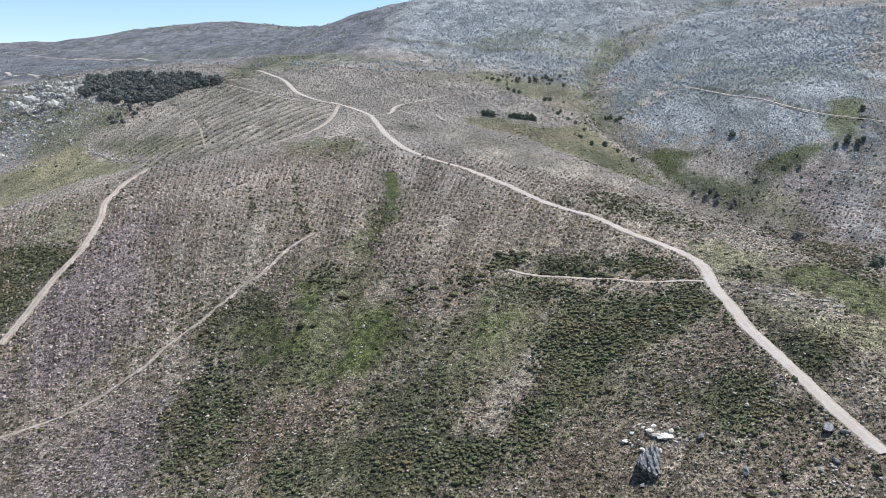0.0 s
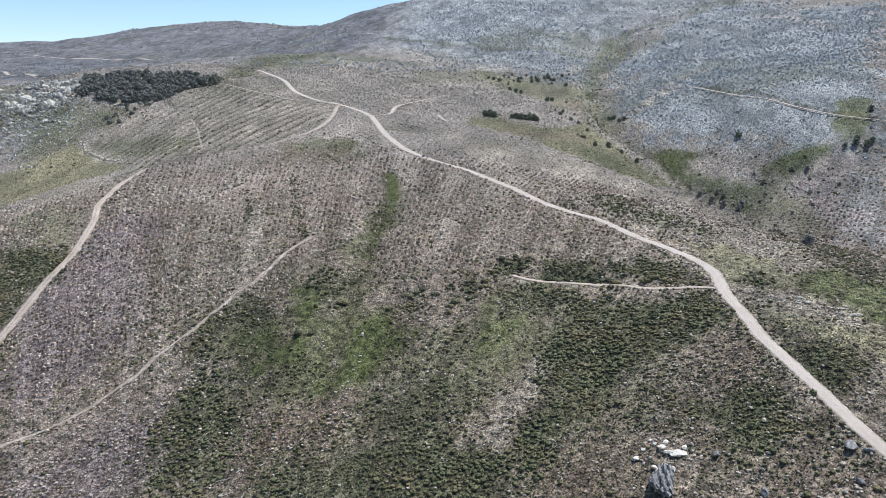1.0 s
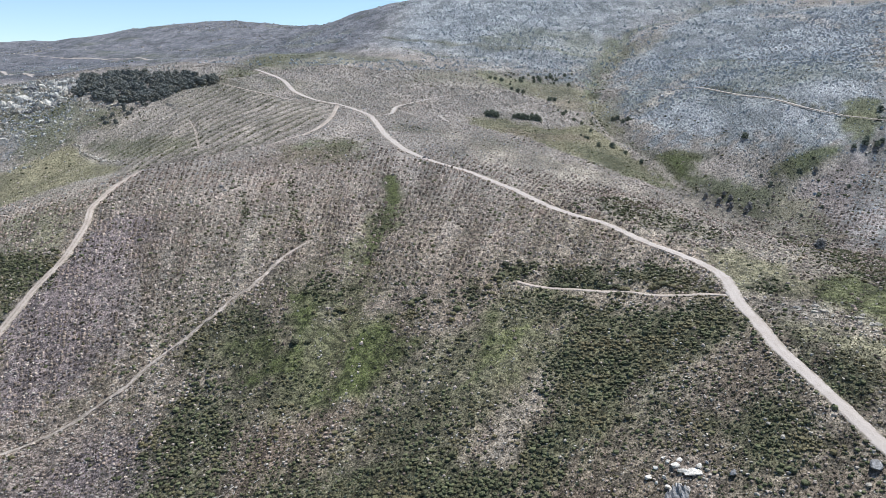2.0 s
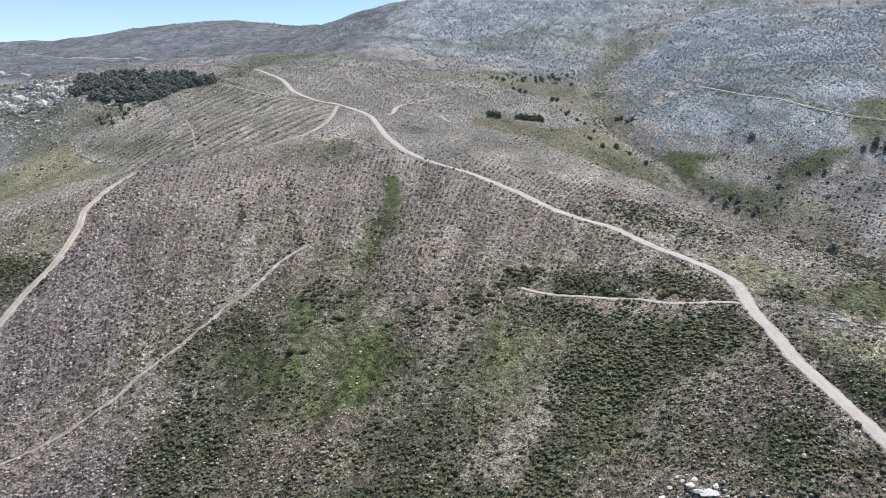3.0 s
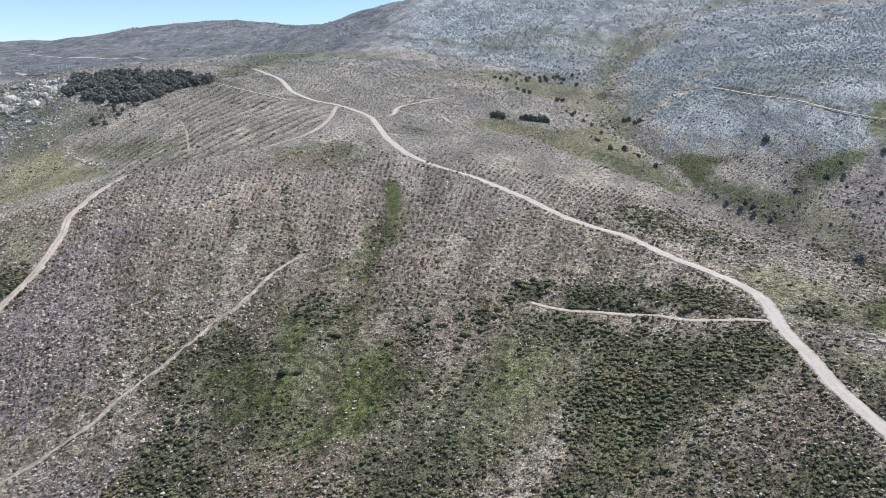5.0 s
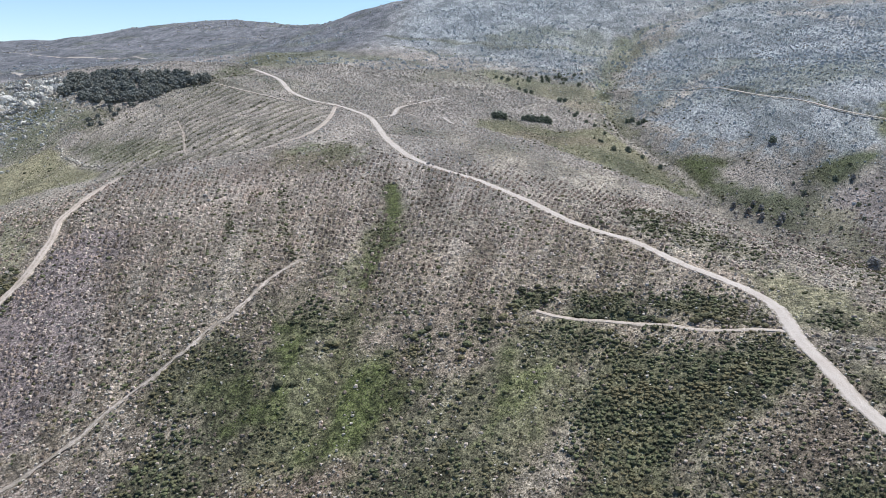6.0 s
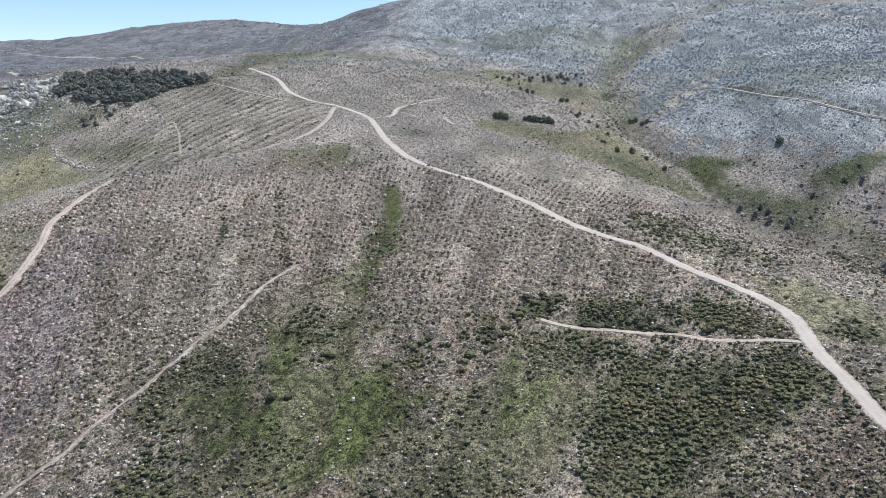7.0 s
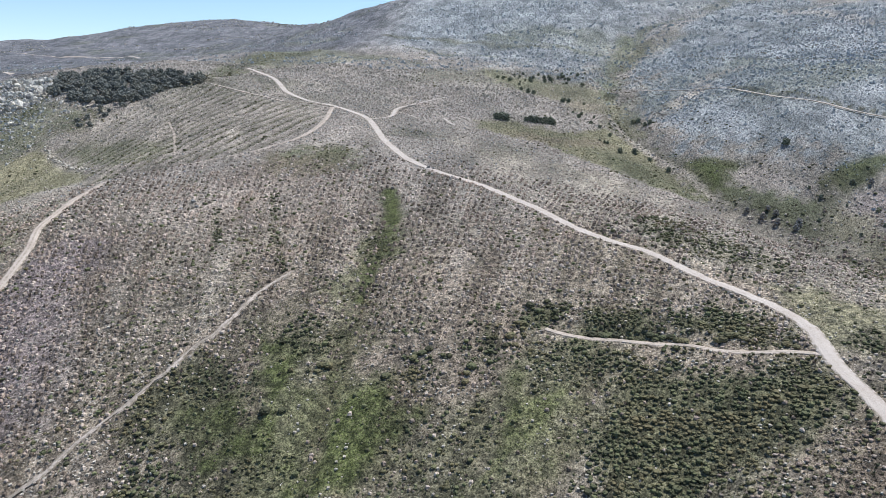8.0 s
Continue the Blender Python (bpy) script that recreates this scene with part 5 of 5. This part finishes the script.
def crag_block(x, y, wide, seed, material):
    """Broken upright slabs of granite, standing close together as one block."""
    r = np.random.default_rng(seed)
    pieces = []
    for k in range(5):
        v, f = stone_shape(1, seed + 31 * k, 9)
        v = v * np.array([r.uniform(0.8, 1.5), r.uniform(0.4, 0.8), r.uniform(0.7, 1.5)]) * wide * (1 if k == 0 else r.uniform(0.35, 0.7))
        v = v @ np.array(Euler(r.uniform(-0.7, 0.7, 3) + np.array([0, 0, 0.4])).to_matrix()).T
        pieces.append((v + np.array([*r.uniform(-0.6, 0.6, 2) * wide, 0.12 * wide]) * (k > 0), f))
    v, f = join(pieces)
    z, _ = ground_height(np.array([x]), np.array([y]))
    ob = tagged(new("crag_rock", mesh_of("crag_rock", v, f.tolist(), material)), "pale broken granite block in a rocky crag", "rock", "blocks of the crag")
    ob.matrix_world = pose(x, y, float(z[0]))


boulder(39.8, 113.8, 6.4, 4.6, 5.4, 21, DARK_ROCK, "big jagged grey boulder split by upright cracks", -10, 4, -0.12, 9, 0.26, 0.42)
boulder(40.6, 116.2, 3.0, 2.6, 2.6, 8, GRANITE, "cracked grey boulder leaning on the big one", 60, 3, 0.1, 14)
for x, y, w, d, h, turn in ((45.4, 120.4, 4.6, 3.2, 0.8, 15), (43.4, 121.2, 2.6, 1.6, 1.0, -20), (42.6, 122.8, 2.4, 1.7, 1.2, 70), (43.8, 124.2, 1.6, 1.3, 0.8, 30), (46.6, 121.8, 1.7, 1.2, 0.7, 50), (41.6, 124.4, 1.4, 1.0, 0.8, 10), (41.8, 118.4, 2.2, 1.6, 1.0, 40)):
    boulder(x, y, w, d, h, int(10 * x), QUARTZ, "flat bright granite slab among low scrub", turn, 3, 0, 18, 0.25)
for x, y, w, h in ((37.3, 121.6, 1.7, 0.8), (38.4, 120.2, 0.9, 0.6), (39.2, 123.4, 1.1, 0.8), (40.0, 121.0, 1.1, 0.7), (39.8, 118.8, 1.5, 0.9), (42.8, 117.2, 1.6, 1.2), (40.4, 117.6, 1.8, 0.9), (48.0, 122.0, 1.0, 0.7), (37.6, 110.0, 1.2, 1.0), (44.8, 110.6, 0.8, 0.6), (41.2, 125.6, 0.9, 0.6)):
    boulder(x, y, w, w * 0.8, h, int(17 * x + y), QUARTZ, "small bright granite boulder beside the outcrop", 40 * x, 2)
for x, y, w, h in ((51.0, 117.8, 2.4, 1.5), (55.4, 107.4, 2.6, 1.2), (73.2, 113.2, 4.2, 1.2), (75.4, 111.4, 2.2, 1.0), (70.6, 105.6, 2.0, 1.1), (61.5, 127.6, 1.5, 0.9), (62.3, 123.6, 1.8, 1.0), (70.0, 110.0, 1.6, 0.8), (57.0, 112.0, 1.1, 0.8), (67.0, 104.0, 1.3, 0.8), (-70.6, 152.6, 1.3, 0.9), (-100.0, 160.0, 1.0, 0.7)):
    boulder(x, y, w, w * 0.6, h, int(13 * x + y) % 997, DARK_ROCK if w > 1.9 else GRANITE, "weathered granite rock lying in the scrub", 50 * x, 2)
r = np.random.default_rng(8)
for k in range(22):
    x, y, w = 83 + 0.75 * k + r.normal(0, 1.6), 168.5 - 0.5 * k + r.normal(0, 1.3), r.uniform(0.7, 2.6)
    boulder(x, y, w, w * r.uniform(0.5, 0.9), w * r.uniform(0.3, 0.5), 900 + k, GRANITE, "flat pale granite rock in short grass", 35 * k, 2, 0, 12, 0.3)
for x, y, w in ((-92, 281, 2.2), (-89, 276, 1.6), (-94, 274, 1.8), (-98, 262, 1.4), (-85, 283, 1.3), (-22, 285, 1.6), (-17, 288, 1.2), (-9.6, 311.6, 2.0), (-7.6, 311.0, 1.5), (-0.4, 302.2, 1.0)):
    boulder(x, y, w, w * 0.8, w * 0.7, int(abs(7 * x) + y), DARK_ROCK, "grey rock on the open hillside", 60 * x, 2)
r = np.random.default_rng(12)
crag_x, crag_y = r.uniform(-425, -262, 900), r.uniform(425, 625, 900)
heart = outline_distance(crag_x, crag_y, [(-357, 566), (-347, 595), (-307, 582), (-283, 534), (-286, 527), (-281, 498), (-284, 487), (-322, 509)])
flank = outline_distance(crag_x, crag_y, [(-422, 619), (-357, 566), (-322, 509), (-284, 487), (-270, 470), (-290, 430), (-330, 450)])
for k in np.nonzero((heart < 2) | (flank < 0))[0]:
    w = (2.0 + 4.5 * r.uniform() ** 2) * (1.5 if heart[k] < 2 else 0.7)
    crag_block(crag_x[k], crag_y[k], w, 300 + int(k), (QUARTZ, BLEACHED, GRANITE, BLEACHED, DARK_ROCK)[k % 5])
for k in range(14):
    w = r.uniform(1.2, 3.2)
    boulder(r.uniform(-250, -222), r.uniform(478, 494), w, w * 0.8, w * 0.6, 500 + k, GRANITE, "pale rock below the pine wood", 31 * k, 2)


WALL = smooth_line([(-231, 427), (-223, 418), (-211, 405), (-197, 389.5), (-179, 372)], 1.5)
r = np.random.default_rng(17)
for k, (x, y) in enumerate(WALL):
    w = r.uniform(0.8, 1.7)
    boulder(x + r.normal(0, 0.5), y + r.normal(0, 0.5), w * 1.3, w, w * 0.8, 700 + k, GRANITE if k % 3 else QUARTZ, "pale stone of a tumbled field wall", 67 * k, 1, 0, 6)


# ---- trees ----
def tube(a, b, ra, rb, sides=6):
    a, b = np.array(a, float), np.array(b, float)
    d = (b - a) / np.linalg.norm(b - a)
    u = np.cross(d, [0.3, 0.9, 0.2])
    u /= np.linalg.norm(u)
    w = np.cross(d, u)
    ang = np.arange(sides) * 2 * math.pi / sides
    ring = np.cos(ang)[:, None] * u + np.sin(ang)[:, None] * w
    v = np.concatenate([a + ring * ra, b + ring * rb])
    f = [(i, (i + 1) % sides, sides + i) for i in range(sides)] + [((i + 1) % sides, sides + (i + 1) % sides, sides + i) for i in range(sides)]
    return v, np.array(f)


def tree(seed, tall, spread, low, foliage, name, label, category, clumps=24, group=""):
    """A tapered trunk with limbs, and a crown of many small leaf masses of uneven outline."""
    r = np.random.default_rng(seed)
    root = tagged(new(name), label, category, group)
    bend = r.normal(0, 0.05, 2) * tall
    top = (bend[0], bend[1], tall * 0.93)
    wood = [tube((0, 0, -0.3), (bend[0] * 0.5, bend[1] * 0.5, tall * 0.5), 0.035 * tall, 0.024 * tall), tube((bend[0] * 0.5, bend[1] * 0.5, tall * 0.5), top, 0.024 * tall, 0.006 * tall)]
    masses, tones = [], []
    for k in range(clumps):
        h = low + (1 - low) * (k + r.uniform()) / clumps
        reach = spread * math.sin(math.pi * min(1, 0.2 + 0.74 * (h - low) / (1 - low))) ** 0.7 * r.uniform(0.25, 1.0)
        a = 2.4 * k + r.uniform(-0.5, 0.5)
        p = np.array([math.cos(a) * reach + bend[0] * h, math.sin(a) * reach + bend[1] * h, h * tall])
        if k % 3 == 0:
            wood.append(tube((bend[0] * h * 0.8, bend[1] * h * 0.8, h * tall * 0.9), p, 0.012 * tall, 0.004 * tall, 4))
        v, f = BALLS[1]
        s = spread * r.uniform(0.24, 0.42)
        lump = v * r.uniform(0.65, 1.25, (len(v), 1)) * s * np.array([1, 1, 0.7]) + p
        spray = r.normal(size=(10, 3))
        spray /= np.linalg.norm(spray, axis=1)[:, None]
        side = np.cross(spray, r.normal(size=(10, 3))) * s * 0.22
        tri = np.stack([p + spray * s * 0.7 - side, p + spray * s * 0.7 + side, p + spray * s * r.uniform(1.1, 1.6, (10, 1))], 1).reshape(-1, 3)
        masses.append(join([(lump, f), (tri, np.arange(30).reshape(-1, 3))]))
        tones += [r.uniform()] * len(masses[-1][0])
    for part_name, pieces, material, tone in (("trunk", wood, BARK, None), ("crown", masses, foliage, tones)):
        v, f = join(pieces)
        new(part_name, mesh_of(part_name, v, f.tolist(), material, tone)).parent = root
    return root


def plant(kinds, x, y, scale, turn):
    z, _ = ground_height(np.array([x]), np.array([y]))
    m = pose(x, y, float(z[0]), 0, 0, turn) @ Matrix.Scale(scale, 4)
    ob = copy_thing(kinds[0], m)
    ob.matrix_basis = m
    return ob


pines = [tree(s, 4.6, 3.4, 0.0, PINE, "pine_tree", "dark blue-green pine in a dense wood", "tree", 26, "pines of the wood") for s in range(5)]
WOOD = [(-295, 551), (-301, 576), (-280, 583), (-243, 570), (-200, 548), (-171, 526), (-168, 512), (-185, 507), (-194, 486), (-205, 474), (-233, 488), (-253, 499), (-278, 518)]
CLUMP = [(-227, 449), (-230, 468), (-227, 477), (-212, 477), (-209, 461), (-210, 451), (-211, 441), (-219, 440)]
r = np.random.default_rng(21)
px, py = spots(-320, -160, 436, 640, 5.6)
inside = (outline_distance(px, py, WOOD) + 8 * soft_noise(px, py, 18, 99, 2) < 0) | ((outline_distance(px, py, CLUMP) < 0) & (rng.uniform(0, 1, len(px)) < 0.6))
stand = list(zip(px[inside], py[inside]))
for k, (x, y) in enumerate(stand):
    plant([pines[k % 5]], x, y, r.uniform(0.7, 1.05) * (1 if y > 481 else 0.55), 77 * k)
bushy = [tree(40 + s, 3.6, 2.5, -0.02, OAK, "holm_oak", "dark evergreen oak in the grassy valley", "tree", 26, "oaks in the valley") for s in range(3)]
OAKS = [(40, 614, 0.6), (44, 608, 0.7), (49, 603, 0.8), (65, 599, 0.6), (76, 594, 0.7), (82, 602, 0.9), (93, 611, 0.8), (105, 609, 0.7), (103, 577, 0.7), (55, 572, 0.6), (59, 562, 0.8), (63, 559, 0.7), (80, 529, 0.8), (84, 529, 0.7), (94, 524, 0.4), (83, 484, 0.6), (86, 491, 0.5), (89, 475, 0.5), (92, 463, 0.5), (94, 489, 0.4), (95, 448, 0.5), (91, 437, 0.4), (94, 420, 0.7), (103, 422, 0.8), (110, 417, 0.5), (115, 399, 0.6),
        (31, 458, 1.1), (28, 459, 0.9), (34, 457, 0.9), (49, 459, 0.9), (46, 458, 0.7), (52, 458, 1.0), (58, 461, 1.0), (61, 462, 1.1), (63, 462, 0.8), (55, 459, 0.8), (117, 481, 0.7), (120, 479, 0.8), (120, 464, 0.6), (123, 464, 0.7), (165, 380, 0.8),
        (211, 347, 0.7), (216, 345, 0.7), (206, 347, 0.5), (213, 349, 0.6), (219, 346, 0.6), (226, 362, 0.6), (231, 370, 0.7), (138, 201, 0.8), (134, 197, 0.7), (141, 207, 0.7)]
r = np.random.default_rng(33)
VALLEY = [(r.uniform(50, 112), r.uniform(585, 625), r.uniform(0.3, 0.7)) for _ in range(26)] + [(r.uniform(80, 125), r.uniform(400, 500), r.uniform(0.2, 0.4)) for _ in range(10)] + [(r.uniform(150, 190), r.uniform(300, 342), r.uniform(0.2, 0.45)) for _ in range(12)]
for k, (x, y, s) in enumerate(OAKS + VALLEY):
    plant([bushy[k % 3]], x, y, s, 61 * k)
bare = [tree(60 + s, 5.5, 2.6, 0.1, TWIGS, "bare_tree", "grey leafless tree in the valley bottom", "tree", 30, "bare trees by the stream") for s in range(2)]
for k, (x, y, s) in enumerate([(129, 335, 0.4), (132, 327, 0.5), (135, 320, 0.5), (139, 312, 0.5), (137, 326, 0.45), (142, 316, 0.55), (136, 331, 0.4), (183, 338, 0.4), (139, 250, 0.6), (128, 232, 0.7)]):
    plant([bare[k % 2]], x, y, s, 53 * k)
for ob in pines + bushy + bare:
    for o in (*ob.children, ob):
        bpy.data.objects.remove(o)


# ---- dead branches bleached by fire ----
def dead_branch(x, y, length, turn, seed):
    r = np.random.default_rng(seed)
    z, _ = ground_height(np.array([x]), np.array([y]))
    p, d = np.array([0.0, 0, 0.1]), np.array([1.0, 0, 0.06])
    pieces, n = [], 5
    for k in range(n):
        q = p + d * length / n + r.normal(0, 0.06, 3) * length / n
        pieces.append(tube(p, q, 0.09 * (1 - k / 7), 0.09 * (1 - (k + 1) / 7), 5))
        if k > 0:
            s = q + (d + r.normal(0, 0.7, 3) * np.array([1, 1, 0.35])) * length * 0.22
            s[2] = abs(s[2]) + 0.1
            pieces.append(tube(q, s, 0.05, 0.02, 4))
        p = q
    v, f = join(pieces)
    ob = tagged(new("dead_branch", mesh_of("dead_branch", v, f.tolist(), DEADWOOD)), "bleached dead branch fallen on the slope", "branch")
    ob.matrix_world = pose(x, y, float(z[0]) + 0.15, 0, 0, turn)


for k, (x, y, l, a) in enumerate(((-45.8, 135.3, 3.2, 60), (-44.5, 134.0, 2.6, 100), (-41.9, 130.4, 3.5, 50), (-47.9, 129.4, 3.0, 20), (-43.0, 128.0, 2.5, 75), (-40.9, 136.5, 2.8, 45), (-49.5, 133.0, 2.2, 15), (-50.0, 146.0, 2.6, 80), (-37.7, 153.1, 2.4, 40), (-28.0, 140.0, 2.5, 55), (-32.0, 151.0, 2.6, 65), (-55.0, 148.0, 2.2, 85), (-33.5, 160.0, 2.0, 70))):
    dead_branch(x, y, l, a, 90 + k)
